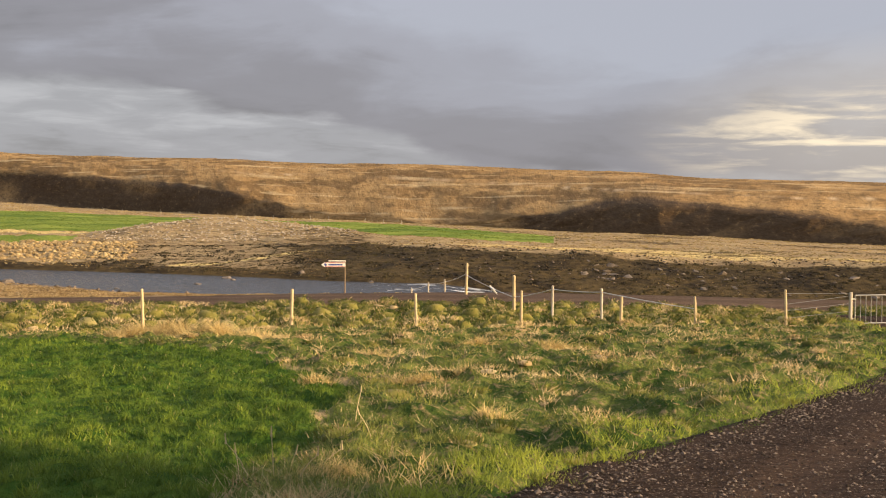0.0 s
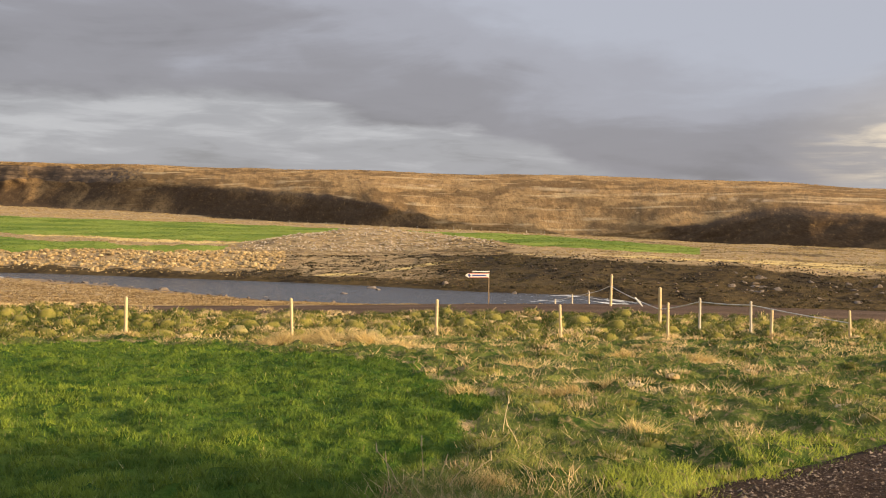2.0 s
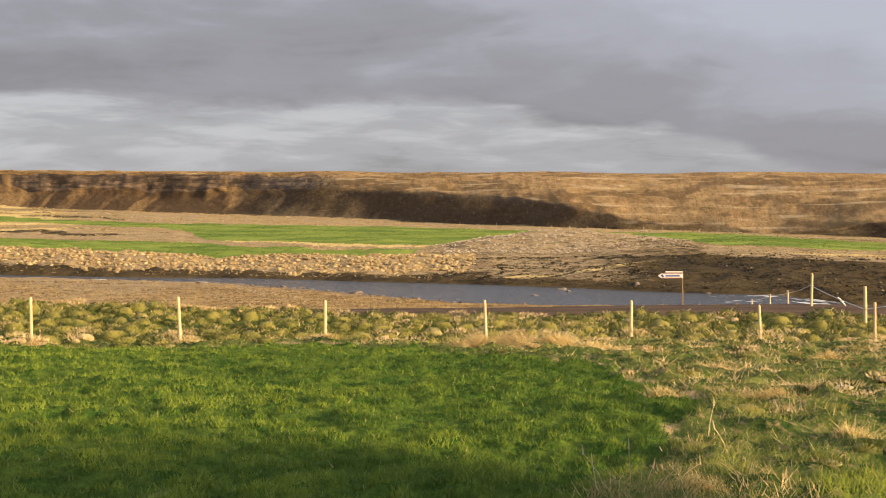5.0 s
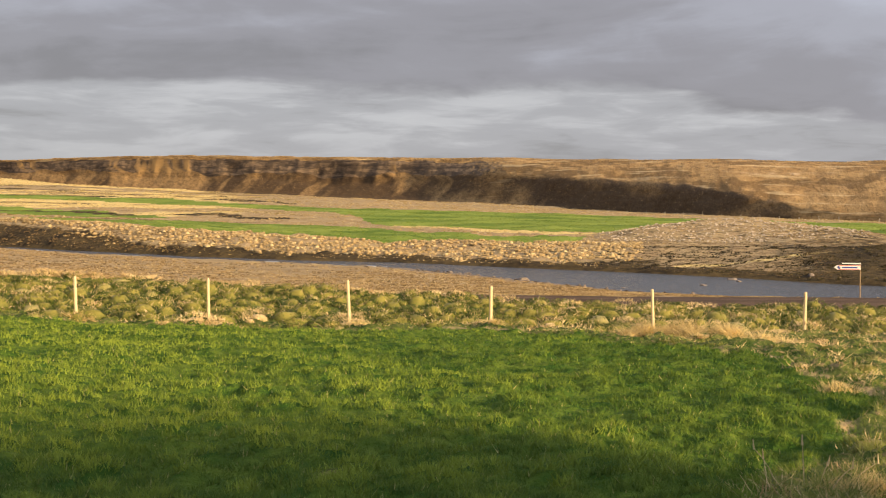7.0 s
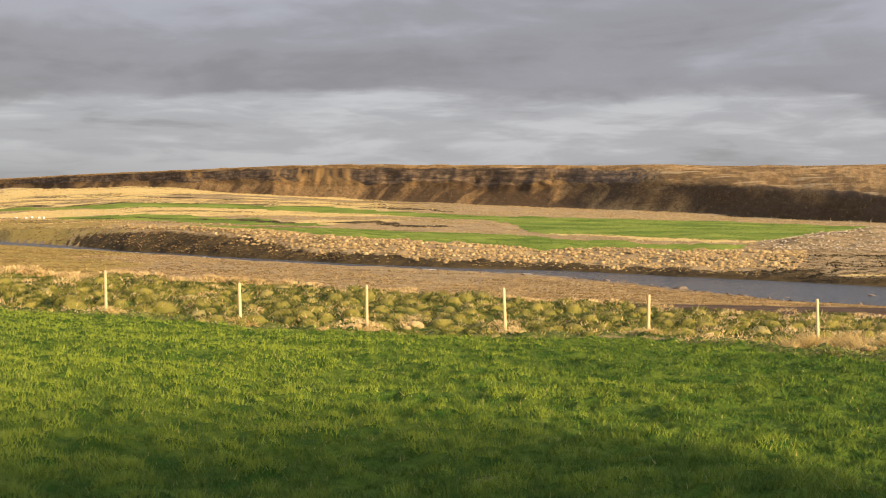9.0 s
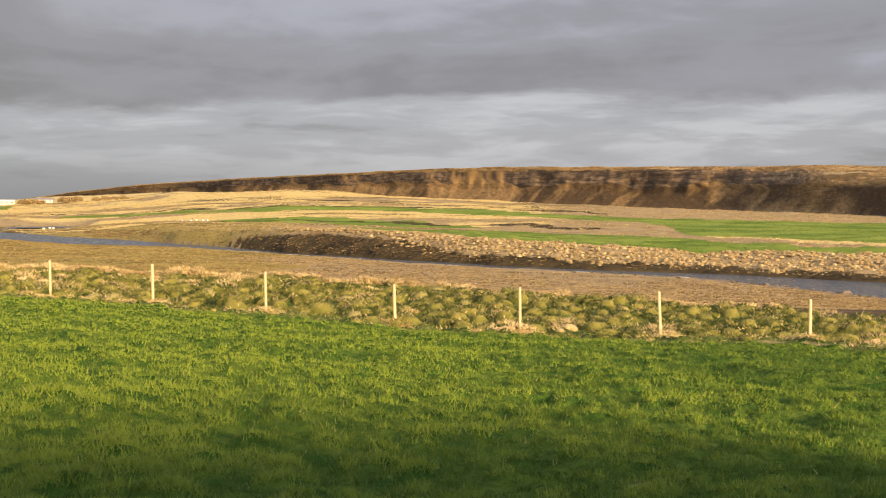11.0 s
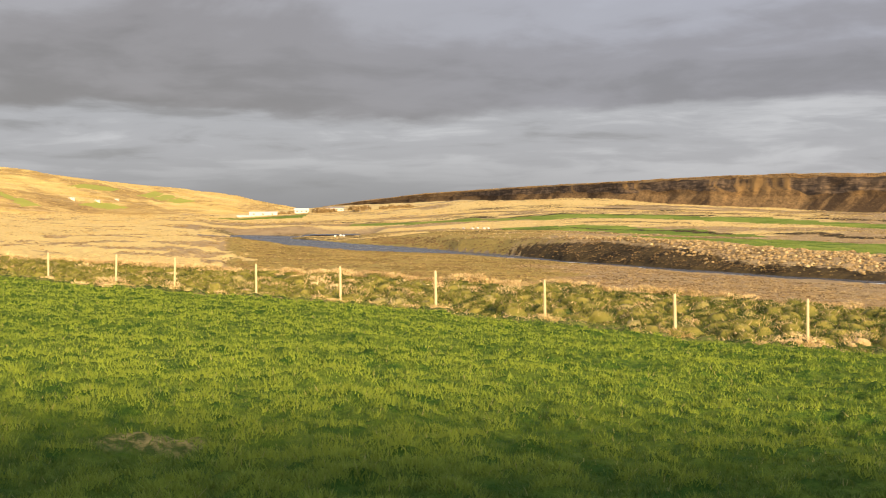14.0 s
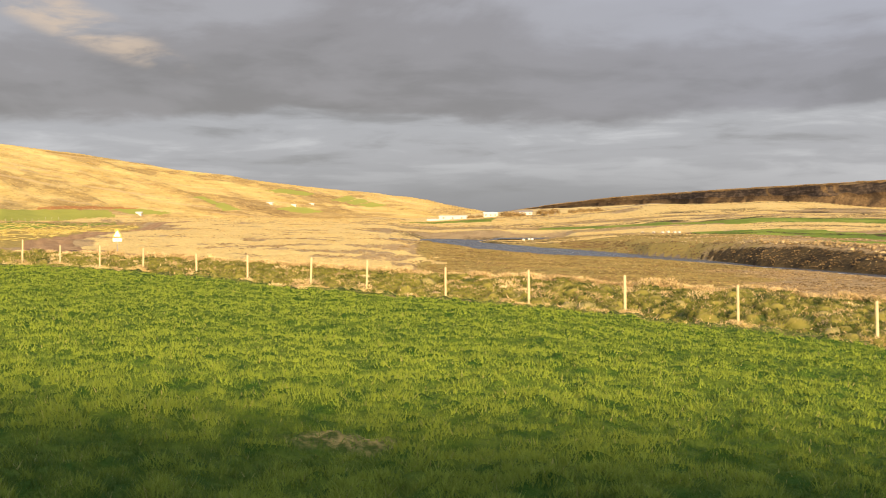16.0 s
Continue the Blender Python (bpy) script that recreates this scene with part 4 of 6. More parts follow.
def ribbon(name, centre, width, material, label, lift=0.05, rows=21, crown=0.06):
    """A strip of road laid along plan points."""
    pts = [Vector((x, y)) for x, y in centre]
    line = []
    for p0, p1 in zip(pts, pts[1:]):
        n = max(1, int((p1 - p0).length / 1.5))
        line += [p0.lerp(p1, i / n) for i in range(n)]
    line.append(pts[-1])
    for _ in range(12):
        line = [line[0]] + [(a + b * 2 + c) / 4 for a, b, c in zip(line, line[1:], line[2:])] + [line[-1]]
    P = np.array([(p.x, p.y) for p in line])
    T = np.gradient(P, axis=0)
    T /= np.linalg.norm(T, axis=1)[:, None]
    Nn = np.stack([-T[:, 1], T[:, 0]], 1)
    u = np.linspace(-1, 1, rows)
    arc = np.arange(len(P))
    ragged = 1 + 0.06 * fbm(arc / 3.0, arc * 0 + 2, 3, 7)
    if isinstance(width, list):
        way = np.array(centre, float)
        nearest = np.argmin(((P[:, None] - way[None]) ** 2).sum(-1), 1)
        width = np.convolve(np.pad(np.array(width)[nearest], 4, mode="edge"), np.full(9, 1 / 9), "valid")
    X = P[:, 0, None] + Nn[:, 0, None] * u * (width / 2 * ragged)[:, None]
    Y = P[:, 1, None] + Nn[:, 1, None] * u * (width / 2 * ragged)[:, None]
    Z = np.maximum(height(X, Y), base_height(X, Y)) + lift + crown * (1 - u ** 2)[None, :] - 0.10 * (np.abs(u) > 0.95)
    Z = Z - 0.03 * np.exp(-((np.abs(u) - 0.45) / 0.16) ** 2)
    ob = mesh_object(name, np.stack([X, Y, Z], -1).reshape(-1, 3), grid_faces(len(P), rows)[:, ::-1], material)
    set_attr(ob, "rut", np.exp(-((np.abs(u) - 0.42) / 0.15) ** 2)[None] * (0.75 + 0.4 * fbm(X / 5, Y / 5, 3, 27)))
    return tagged(ob, label, "road", kind="structure")


ribbon("road", [fence_xy(s, 51.1) for s in (-75, -40, 0, 40, 70)] + [at(77.0, 104)], 6.2, ROAD, "brown gravel road running past the meadow")
# the road goes on in a paler gravel from here
ribbon("road", [at(76.6, 98), at(77.0, 104), at(77.4, 130), at(77.2, 160), at(76.4, 210), at(75.5, 275), at(74.4, 380), at(72.6, 505), at(71.2, 610)], 5.2, LANE, "pale gravel road climbing to the hill farms", lift=0.06)
def drive_z(x, y):
    e, w = drive_side(y)
    u = np.clip((x - e) / w * 2 - 1, -1.1, 1.1)
    return base_height(x, y) + 0.035 + 0.06 * (1 - u ** 2) - 0.03 * np.exp(-((np.abs(u) - 0.45) / 0.16) ** 2)


def build_drive():
    v, u = np.linspace(3.0, 48.5, 200), np.linspace(-0.045, 1.03, 48)
    Y, U = np.meshgrid(v, u, indexing="ij")
    e, w = drive_side(Y)
    X = e + w * U
    Z = drive_z(X, Y) - 0.12 * ((U < -0.03) | (U > 1)) + 0.010 * fbm(X / 0.25, Y / 0.25, 3, 17)
    ob = mesh_object("driveway", np.stack([X, Y, Z], -1).reshape(-1, 3), grid_faces(len(v), len(u))[:, ::-1], DRIVE)
    set_attr(ob, "rut", np.clip(np.exp(-((U - 0.27) / 0.07) ** 2) + np.exp(-((U - 0.52) / 0.07) ** 2) + 0.25 * fbm(X / 0.7, Y / 2.2, 3, 37), 0, 1))
    return tagged(ob, "dark gravel driveway with pale stones leading to gate", "road", kind="structure")


build_drive()


# ---- things ----
def part(name, bm, material, parent, label=""):
    me = bpy.data.meshes.new(name)
    bm.to_mesh(me)
    bm.free()
    me.materials.append(material)
    ob = new(name, me)
    ob.parent = parent
    if label:
        ob["label"] = label
    return ob


def thing(name, x, y, z, turn=0.0):
    ob = new(name)
    ob.matrix_world = pose(x, y, z, 0, 0, turn)
    return ob


def box(bm, size, centre, bevel=0.0, turn=(0, 0, 0)):
    m = Matrix.LocRotScale(centre, Euler([radians(a) for a in turn]), size)
    r = bmesh.ops.create_cube(bm, size=1, matrix=m)
    if bevel:
        vs = set(r["verts"])
        bmesh.ops.bevel(bm, geom=[e for e in bm.edges if e.verts[0] in vs and e.verts[1] in vs], offset=bevel, segments=1, affect="EDGES")
    return bm


def rod(bm, p0, p1, r0, r1=None, sides=8):
    p0, p1 = Vector(p0), Vector(p1)
    q = (p1 - p0).to_track_quat("Z", "Y")
    m = Matrix.Translation((p0 + p1) / 2) @ q.to_matrix().to_4x4()
    bmesh.ops.create_cone(bm, cap_ends=True, segments=sides, radius1=r0, radius2=r0 if r1 is None else r1, depth=(p1 - p0).length, matrix=m)
    return bm


def gz(x, y):
    return float(height(np.array([x]), np.array([y]))[0])


def fence_post(x, y, h, material, lean=(0, 0), r=0.045, label="pale wooden fence post standing in tussocky grass", group="fence posts"):
    z = gz(x, y)
    ob = thing("fence_post", x, y, z - 0.05)
    ob.matrix_world = pose(x, y, z - 0.05, lean[0], lean[1], 0)
    bm = bmesh.new()
    rod(bm, (0, 0, -0.3), (0, 0, h + 0.02), r * 1.05, r * 0.92, 10)
    rod(bm, (0, 0, h + 0.02), (0, 0, h + 0.06), r * 0.92, r * 0.62, 10)
    part("shaft", bm, material, ob)
    bm = bmesh.new()
    rod(bm, (0, -r - 0.006, h * 0.8), (0, -r + 0.01, h * 0.8), 0.007, None, 6)
    part("staple", bm, STEEL, ob, "small steel wire staple")
    return tagged(ob, label, "fence post", group)


# main fence: metres along the line, height of the post
a0 = FENCE_TURN
POST_BEARINGS = [-16.0, -12.0, -8.6, -4.0, 0.9, 6.74, 13.45, 21.0, 27.6, 34.1, 39.95, 45.95, 51.05, 55.5, 59.4, 63.1, 65.7, 68.6, 70.9, 73.3, 75.2, 76.9, 78.5, 79.9, 81.2]
POST_TOPS = [-3.73, -4.15, -4.21, -3.99, -4.16, -3.96, -3.91, -3.80, -3.50, -3.33, -3.17, -2.53, -2.10, -1.87, -1.73, -1.40, -1.25, -1.12, -1.04, -0.79, -0.66, -0.63, -0.37, -0.35, -0.3]
rng = random.Random(4)
main_posts = []
for pb, top in zip(POST_BEARINGS, POST_TOPS):
    d = FENCE_D / math.cos(radians(pb - a0))
    x, y = at(pb, d)
    h = d * math.tan(radians(top)) - gz(x, y) + 0.02
    main_posts.append((x, y, h))
    fence_post(x, y, h, POST, (rng.uniform(-1.5, 1.5), rng.uniform(-2.2, 2.2)), rng.uniform(0.040, 0.048))


# second fence: crosses the road to the river, with white electric tape
FENCE_TWO = [(1.3, 68, -3.88), (0.5, 64, -3.64), (-0.3, 60, -3.48), (-1.3, 56, -2.71), (-3.6, 44.0, -3.29), (-5.4, 42.0, -3.75), (-7.7, 40.6, -3.85)]
tops = []
for i, (pb, d, top) in enumerate(FENCE_TWO):
    x, y = at(pb, d)
    z = gz(x, y)
    h = d * math.tan(radians(top)) - z + 0.03
    fence_post(x, y, h, POST if i in (3, 4) else POST_GREY, (rng.uniform(-1, 1), rng.uniform(-1.5, 1.5)), 0.062 if i in (3, 4) else 0.045,
               "pale round wooden post with white tape tied on", "tape fence posts")
    tops.append(Vector((x, y, z + h)))


def tape_span(p0, p1, sag, r=0.014):
    """A strand hung between two posts."""
    ob = thing("fence_tape", *p0)
    bm = bmesh.new()
    n = 8
    pts = [p0.lerp(p1, i / n) - Vector((0, 0, 4 * sag * (i / n) * (1 - i / n))) - p0 for i in range(n + 1)]
    for a, b in zip(pts, pts[1:]):
        rod(bm, a, b, r, None, 6)
    part("strand", bm, TAPE, ob)
    return tagged(ob, "white electric fence tape hanging between wooden posts", "fence tape", "fence tapes")


drop = Vector((0, 0, -0.12))
for i in range(3):
    tape_span(tops[i] + drop * (0.4 if i < 2 else 1), tops[i + 1] + drop * (4.2 if i == 2 else 1), 0.05)
tape_span(tops[3] + drop * 4.5, tops[4] + drop * 6.5, 0.05)
for i in (4, 5):
    tape_span(tops[i] + drop * (6.5 if i == 4 else 1), tops[i + 1] + drop, 0.03)
tape_span(tops[6] + drop, Vector((main_posts[1][0], main_posts[1][1], gz(main_posts[1][0], main_posts[1][1]) + main_posts[1][2] * 0.55)), 0.02)
# knotted end of tape hanging in the road span
k0 = (tops[3] + drop * 4.5).lerp(tops[4] + drop * 6.5, 0.55)
flag = thing("tape_knot", *k0)
bm = bmesh.new()
rod(bm, (0, 0, 0), (0.16, -0.05, -0.16), 0.035, 0.05, 8)
rod(bm, (0.16, -0.05, -0.16), (0.3, -0.1, -0.34), 0.05, 0.012, 8)
part("knot", bm, TAPE, flag)
tagged(flag, "knotted white tape bundle hanging on fence tape", "fence tape")


# ---- gate at the end of the drive ----
def farm_gate(x, y, z, turn):
    g = thing("farm_gate", x, y, z, turn)
    for px, name in ((-0.1, "gate_post"), (3.7, "gate_post")):
        bm = bmesh.new()
        rod(bm, (px, 0, -0.4), (px, 0, 1.12), 0.06, 0.055, 10)
        part(name, bm, POST_GREY, g, "pale wooden gate post")
    for zz, name in ((0.10, "rail"), (1.02, "rail")):
        bm = bmesh.new()
        rod(bm, (0.06, 0, zz), (3.55, 0, zz), 0.021, None, 8)
        part(name, bm, STEEL, g)
    for i in range(19):
        bm = bmesh.new()
        rod(bm, (0.06 + i * 3.49 / 18, 0, 0.10), (0.06 + i * 3.49 / 18, 0, 1.02), 0.012 if 0 < i < 18 else 0.021, None, 6)
        part("bar", bm, STEEL, g)
    for zz in (0.25, 0.9):
        bm = bmesh.new()
        box(bm, (0.14, 0.03, 0.05), (-0.02, 0, zz), 0.006)
        part("hinge", bm, STEEL, g)
    return tagged(g, "galvanised steel bar gate between wooden posts", "gate")


gx, gy = at(-18.85, 42.2)
farm_gate(gx, gy, gz(gx, gy) - 0.05, 12)
# plain wires from the last fence post up to the gate post
wx, wy, wh = main_posts[0]
wz = gz(wx, wy)
for k0, k1 in ((0.25, 0.45), (0.45, 0.7), (0.62, 0.95), (0.9, 1.02)):
    p0, p1 = Vector((wx, wy, wz + wh * k0)), Vector((gx - 0.1, gy, gz(gx, gy) + k1))
    w = thing("fence_wire", *p0)
    bm = bmesh.new()
    rod(bm, (0, 0, 0), p1 - p0, 0.006, None, 5)
    part("strand", bm, STEEL, w)
    tagged(w, "thin steel fence wire running to the gate post", "fence wire", "fence wires")


# ---- signs ----
def direction_sign(x, y, z, turn):
    s = thing("direction_sign", x, y, z, turn)
    bm = bmesh.new()
    rod(bm, (0, 0, -0.4), (0, 0, 1.66), 0.03, None, 10)
    part("pole", bm, POST_BROWN, s, "thin brown wooden pole")
    bm = bmesh.new()
    pts = [(0.02, 1.33), (-1.04, 1.33), (-1.20, 1.44), (-1.04, 1.55), (0.02, 1.55)]
    f = bm.faces.new([bm.verts.new((px, -0.035, pz)) for px, pz in pts])
    r = bmesh.ops.extrude_face_region(bm, geom=[f])
    bmesh.ops.translate(bm, verts=[v for v in r["geom"] if isinstance(v, bmesh.types.BMVert)], vec=(0, -0.02, 0))
    bmesh.ops.recalc_face_normals(bm, faces=bm.faces)
    plate = part("arrow_plate", bm, WHITE, s, "white arrow-shaped plate")
    for zz0 in (1.35, 1.53):
        bm = bmesh.new()
        box(bm, (0.98, 0.006, 0.02), (-0.5, -0.06, zz0))
        part("border_line", bm, RED, plate, "thin red border line")
    bm = bmesh.new()
    box(bm, (0.70, 0.006, 0.07), (-0.48, -0.06, 1.44))
    part("lettering_bar", bm, BLUE, plate, "dark lettering")
    bm = bmesh.new()
    box(bm, (0.14, 0.006, 0.10), (-0.98, -0.06, 1.44), 0, (0, 45, 0))
    part("symbol", bm, BLUE, plate, "dark blue symbol")
    bm = bmesh.new()
    box(bm, (0.86, 0.018, 0.06), (-0.40, -0.045, 1.625), 0.004)
    part("top_plate", bm, WHITE, s, "narrow white upper plate")
    return tagged(s, "white arrow road sign with red border on pole", "road sign")


sx, sy = at(4.38, 57.0)
road_sign = direction_sign(sx, sy, 57 * math.tan(radians(-4.2)) + 0.02, 6)
road_sign.scale = (0.92, 1.0, 0.97)


def warning_sign(x, y, z, turn):
    s = thing("warning_sign", x, y, z, turn)
    bm = bmesh.new()
    rod(bm, (0, 0, -0.5), (0, 0, 2.0), 0.035, None, 10)
    part("pole", bm, STEEL, s)
    for size, yy, mat, name in ((0.44, -0.05, YELLOW, "triangle_plate"), (0.33, -0.064, WHITE, "triangle_face")):
        bm = bmesh.new()
        c = 1.56
        vs = [bm.verts.new((size * math.sin(a) * 0.95, yy, c + size * math.cos(a))) for a in (0, 2.0944, 4.18879)]
        f = bm.faces.new(vs)
        r = bmesh.ops.extrude_face_region(bm, geom=[f])
        bmesh.ops.translate(bm, verts=[v for v in r["geom"] if isinstance(v, bmesh.types.BMVert)], vec=(0, 0.012, 0))
        bmesh.ops.recalc_face_normals(bm, faces=bm.faces)
        part(name, bm, mat, s)
    bm = bmesh.new()
    box(bm, (0.70, 0.014, 0.26), (0, -0.05, 1.14), 0.01)
    part("lower_plate", bm, WHITE, s, "white rectangular plate under the triangle")
    bm = bmesh.new()
    box(bm, (0.46, 0.006, 0.06), (0, -0.062, 1.14))
    part("lettering_bar", bm, BLUE, s, "dark unreadable lettering")
    return tagged(s, "yellow and white triangular warning sign on a post", "road sign")


tx, ty = at(74.42, 97)
warning_sign(tx, ty, 97 * math.tan(radians(-1.05)), 62)


# ---- far farm ----
def farm_house(x, y, z, turn, length, depth, wall_h, roof_h, label, roof_mat, windows=4):
    h = thing("farm_house", x, y, z, turn)
    bm = bmesh.new()
    box(bm, (length, depth, wall_h + 2), (0, 0, wall_h / 2 - 1))
    part("wall", bm, FARM_WALL, h)
    bm = bmesh.new()
    ov = 0.4
    l, w = length / 2 + ov, depth / 2 + ov
    v = [bm.verts.new(c) for c in ((-l, -w, wall_h - 0.1), (l, -w, wall_h - 0.1), (l, 0, wall_h + roof_h), (-l, 0, wall_h + roof_h), (-l, w, wall_h - 0.1), (l, w, wall_h - 0.1))]
    for f in ((0, 1, 2, 3), (3, 2, 5, 4), (0, 3, 4), (1, 5, 2), (0, 4, 5, 1)):
        bm.faces.new([v[i] for i in f])
    bmesh.ops.recalc_face_normals(bm, faces=bm.faces)
    part("roof", bm, roof_mat, h)
    for i in range(windows):
        bm = bmesh.new()
        cx = (i + 0.5) / windows * length - length / 2
        box(bm, (min(1.6, length / windows * 0.5), 0.12, 1.1), (cx, -depth / 2 - 0.03, wall_h * 0.55), 0.02)
        part("window", bm, DARK_GLASS, h)
    return tagged(h, label, "farm building", "farm buildings")


def ground_spot(bearing, d):
    x, y = at(bearing, d)
    return x, y, gz(x, y)


farm_house(*ground_spot(59.05, 1120), 55, 25, 9, 2.8, 1.0, "long white farm building with low pale roof", WHITE, 3)
farm_house(*ground_spot(59.95, 1120), 55, 12, 8, 1.6, 0.4, "low white farm annex with flat roof", WHITE, 0)
farm_house(*ground_spot(57.30, 1160), 60, 13, 9, 2.9, 1.5, "white farmhouse beside bare shrubs", WHITE, 3)
farm_house(*ground_spot(55.75, 1180), 50, 17, 8, 3.0, 1.4, "low white farm shed behind the river bend", ROOF, 4)
for hb, he, hl in ((67.6, 1.25, 9), (66.5, 1.17, 7), (65.6, 1.22, 6), (73.4, 0.72, 5.0)):
    hx, hy, hz = hill_place(hb, he)
    farm_house(hx, hy, hz, hb - 10, hl * 0.6, 3.4, 1.1, 0.5, "small white house on the dry hillside", WHITE, 0)


def shrub(x, y, z, size, seed, label):
    """A bare, twiggy bush: a few limbs and a crown of many small twig clumps."""
    r = random.Random(seed)
    s = thing("shrub", x, y, z)
    bm = bmesh.new()
    for i in range(6):
        a, t = r.uniform(0, 6.28), r.uniform(0.2, 0.7)
        rod(bm, (0, 0, -0.3), (math.cos(a) * t * size, math.sin(a) * t * size, size * r.uniform(0.6, 0.9)), 0.09 * size / 2, 0.02, 5)
    part("limb", bm, POST_GREY, s, "bare brown limbs")
    bm = bmesh.new()
    for i in range(420):
        a, q = r.uniform(0, 6.28), r.random() ** 0.5
        c = Vector((math.cos(a) * q * size * 0.9, math.sin(a) * q * size * 0.9, size * (0.25 + 0.75 * r.random() * (1 - 0.6 * q * q))))
        w = size * r.uniform(0.08, 0.2)
        vs = [bm.verts.new(c + Vector((r.uniform(-w, w), r.uniform(-w, w), r.uniform(-w, w)))) for _ in range(3)]
        bm.faces.new(vs)
    part("crown", bm, SHRUB, s)
    return tagged(s, label, "shrub", "farm shrubs")


SHRUB = blade_material("shrub_twigs", (0.14, 0.095, 0.04), (0.34, 0.24, 0.10), (0.40, 0.29, 0.14), 0.8, 0.5, thin=0.1)
for i, (hb, d, size) in enumerate(((56.6, 1090, 5.6), (56.35, 1070, 6.2), (56.1, 1100, 5.4), (55.85, 1100, 4.4), (54.9, 1090, 5.8), (54.6, 1080, 5.2), (54.3, 1100, 5.6), (53.5, 1060, 4.2), (53.1, 1080, 4.6), (52.7, 1090, 4.0), (52.3, 1060, 4.4), (58.2, 1095, 4.0), (57.8, 1100, 3.6))):
    shrub(*ground_spot(hb, d), size, 30 + i, "bare brown twiggy shrub near the farm")


def bale(x, y, z, turn):
    b = thing("hay_bale", x, y, z, turn)
    bm = bmesh.new()
    rod(bm, (0, -0.6, 0.60), (0, 0.6, 0.60), 0.66, None, 20)
    bmesh.ops.bevel(bm, geom=[e for e in bm.edges if e.is_manifold and e.calc_face_angle(0) > 1.0], offset=0.10, segments=2, affect="EDGES")
    part("wrap", bm, WRAP, b, "white plastic wrap")
    return tagged(b, "white plastic-wrapped round hay bale on the grass", "hay bale", "hay bales")


for hb, d in ((50.25, 452), (49.75, 450), (49.35, 448), (49.1, 455), (48.8, 450), (48.6, 447)):
    b = bale(*ground_spot(hb, d), 40 + hb * 7 % 50)
    b.scale = (0.75, 0.8, 0.62)
for hb, d in ((55.75, 405), (55.5, 408), (55.35, 404)):
    b = bale(*ground_spot(hb, d), 60)
    b.scale = (0.6, 0.8, 0.5)


# small posts of far fences
def far_post(x, y, z, h=1.2):
    p = thing("fence_post", x, y, z)
    bm = bmesh.new()
    rod(bm, (0, 0, -0.3), (0, 0, h), 0.07, 0.06, 6)
    part("shaft", bm, POST_GREY, p)
    return tagged(p, "weathered fence post along a distant field edge", "fence post", "distant fence posts")


post0 = far_post(*ground_spot(15.5, 505))
for i in range(1, 17):
    x, y, z = ground_spot(15.5 - i * 0.85, 505 - i * 11)
    copy_thing(post0, pose(x, y, z))
for i in range(20):
    x, y, z = hill_place(79.8 - i * 0.28, 0.46)
    copy_thing(post0, pose(x, y, z))


# ---- stones ----
def stone_mesh(name, seed, flat=0.6):
    r = random.Random(seed)
    bm = bmesh.new()
    bmesh.ops.create_icosphere(bm, subdivisions=2, radius=1)
    off = Vector((r.uniform(0, 50), r.uniform(0, 50), r.uniform(0, 50)))
    for v in bm.verts:
        n = noise.noise(v.co * 1.1 + off) * 0.45 + noise.noise(v.co * 2.7 + off) * 0.18
        v.co = v.co * (1 + n)
    for _ in range(9):
        cut = Vector((r.gauss(0, 1), r.gauss(0, 1), r.gauss(0, 1))).normalized()
        reach = r.uniform(0.5, 0.85)
        for v in bm.verts:
            v.co -= cut * max(0.0, v.co.dot(cut) - reach)
    for v in bm.verts:
        v.co.z *= flat
    me = bpy.data.meshes.new(name)
    bm.to_mesh(me)
    bm.free()
    me.materials.append(STONE)
    return me


STONES = [stone_mesh("rock", i) for i in range(6)]
ROCKS = [(19.5, 84.0, 0.42), (19.35, 84.6, 0.32), (22.9, 92, 0.30), (22.5, 92.5, 0.26), (22.1, 91.5, 0.34), (21.6, 91, 0.24), (20.9, 89.5, 0.22), (20.2, 87, 0.25), (9.9, 90, 0.4), (9.6, 88, 0.25), (18.3, 83, 0.2), (17.4, 80.5, 0.22),
         (14.8, 79, 0.18), (11.2, 83, 0.3), (-2.1, 80, 0.55), (-2.6, 82, 0.4), (3.2, 86.5, 0.3), (6.5, 90.6, 0.32), (24.5, 98, 0.25)]
for i, (hb, d, size) in enumerate(ROCKS):
    x, y = at(hb, d)
    z = max(gz(x, y), float(along(Z_WATER, hb)) - 0.05)
    ob = new("rock", STONES[i % 6])
    ob.matrix_world = Matrix.Translation((x, y, z + 0.1 * size)) @ Matrix.Rotation(i * 1.7, 4, "Z") @ Matrix.Scale(size, 4)
    tagged(ob, "dark weathered boulder lying at the river's edge", "rock", "river rocks")
# pale outcrop in the eroded bank
r_out = random.Random(9)
for i in range(64):
    hb = r_out.gauss(-7.6, 1.2) if i < 24 else r_out.uniform(-20.5, -10)
    d = r_out.uniform(92, 100)
    x, y = at(hb, d)
    ob = new("rock", STONES[i % 6])
    size = r_out.uniform(0.22, 0.55)
    ob.matrix_world = Matrix.Translation((x, y, gz(x, y) - 0.2)) @ Matrix.Rotation(i * 2.3, 4, "Z") @ Matrix.Rotation(0.5, 4, "X") @ Matrix.Scale(size, 4)
    tagged(ob, "grey boulder set in the eroded earth bank", "rock", "bank rocks")


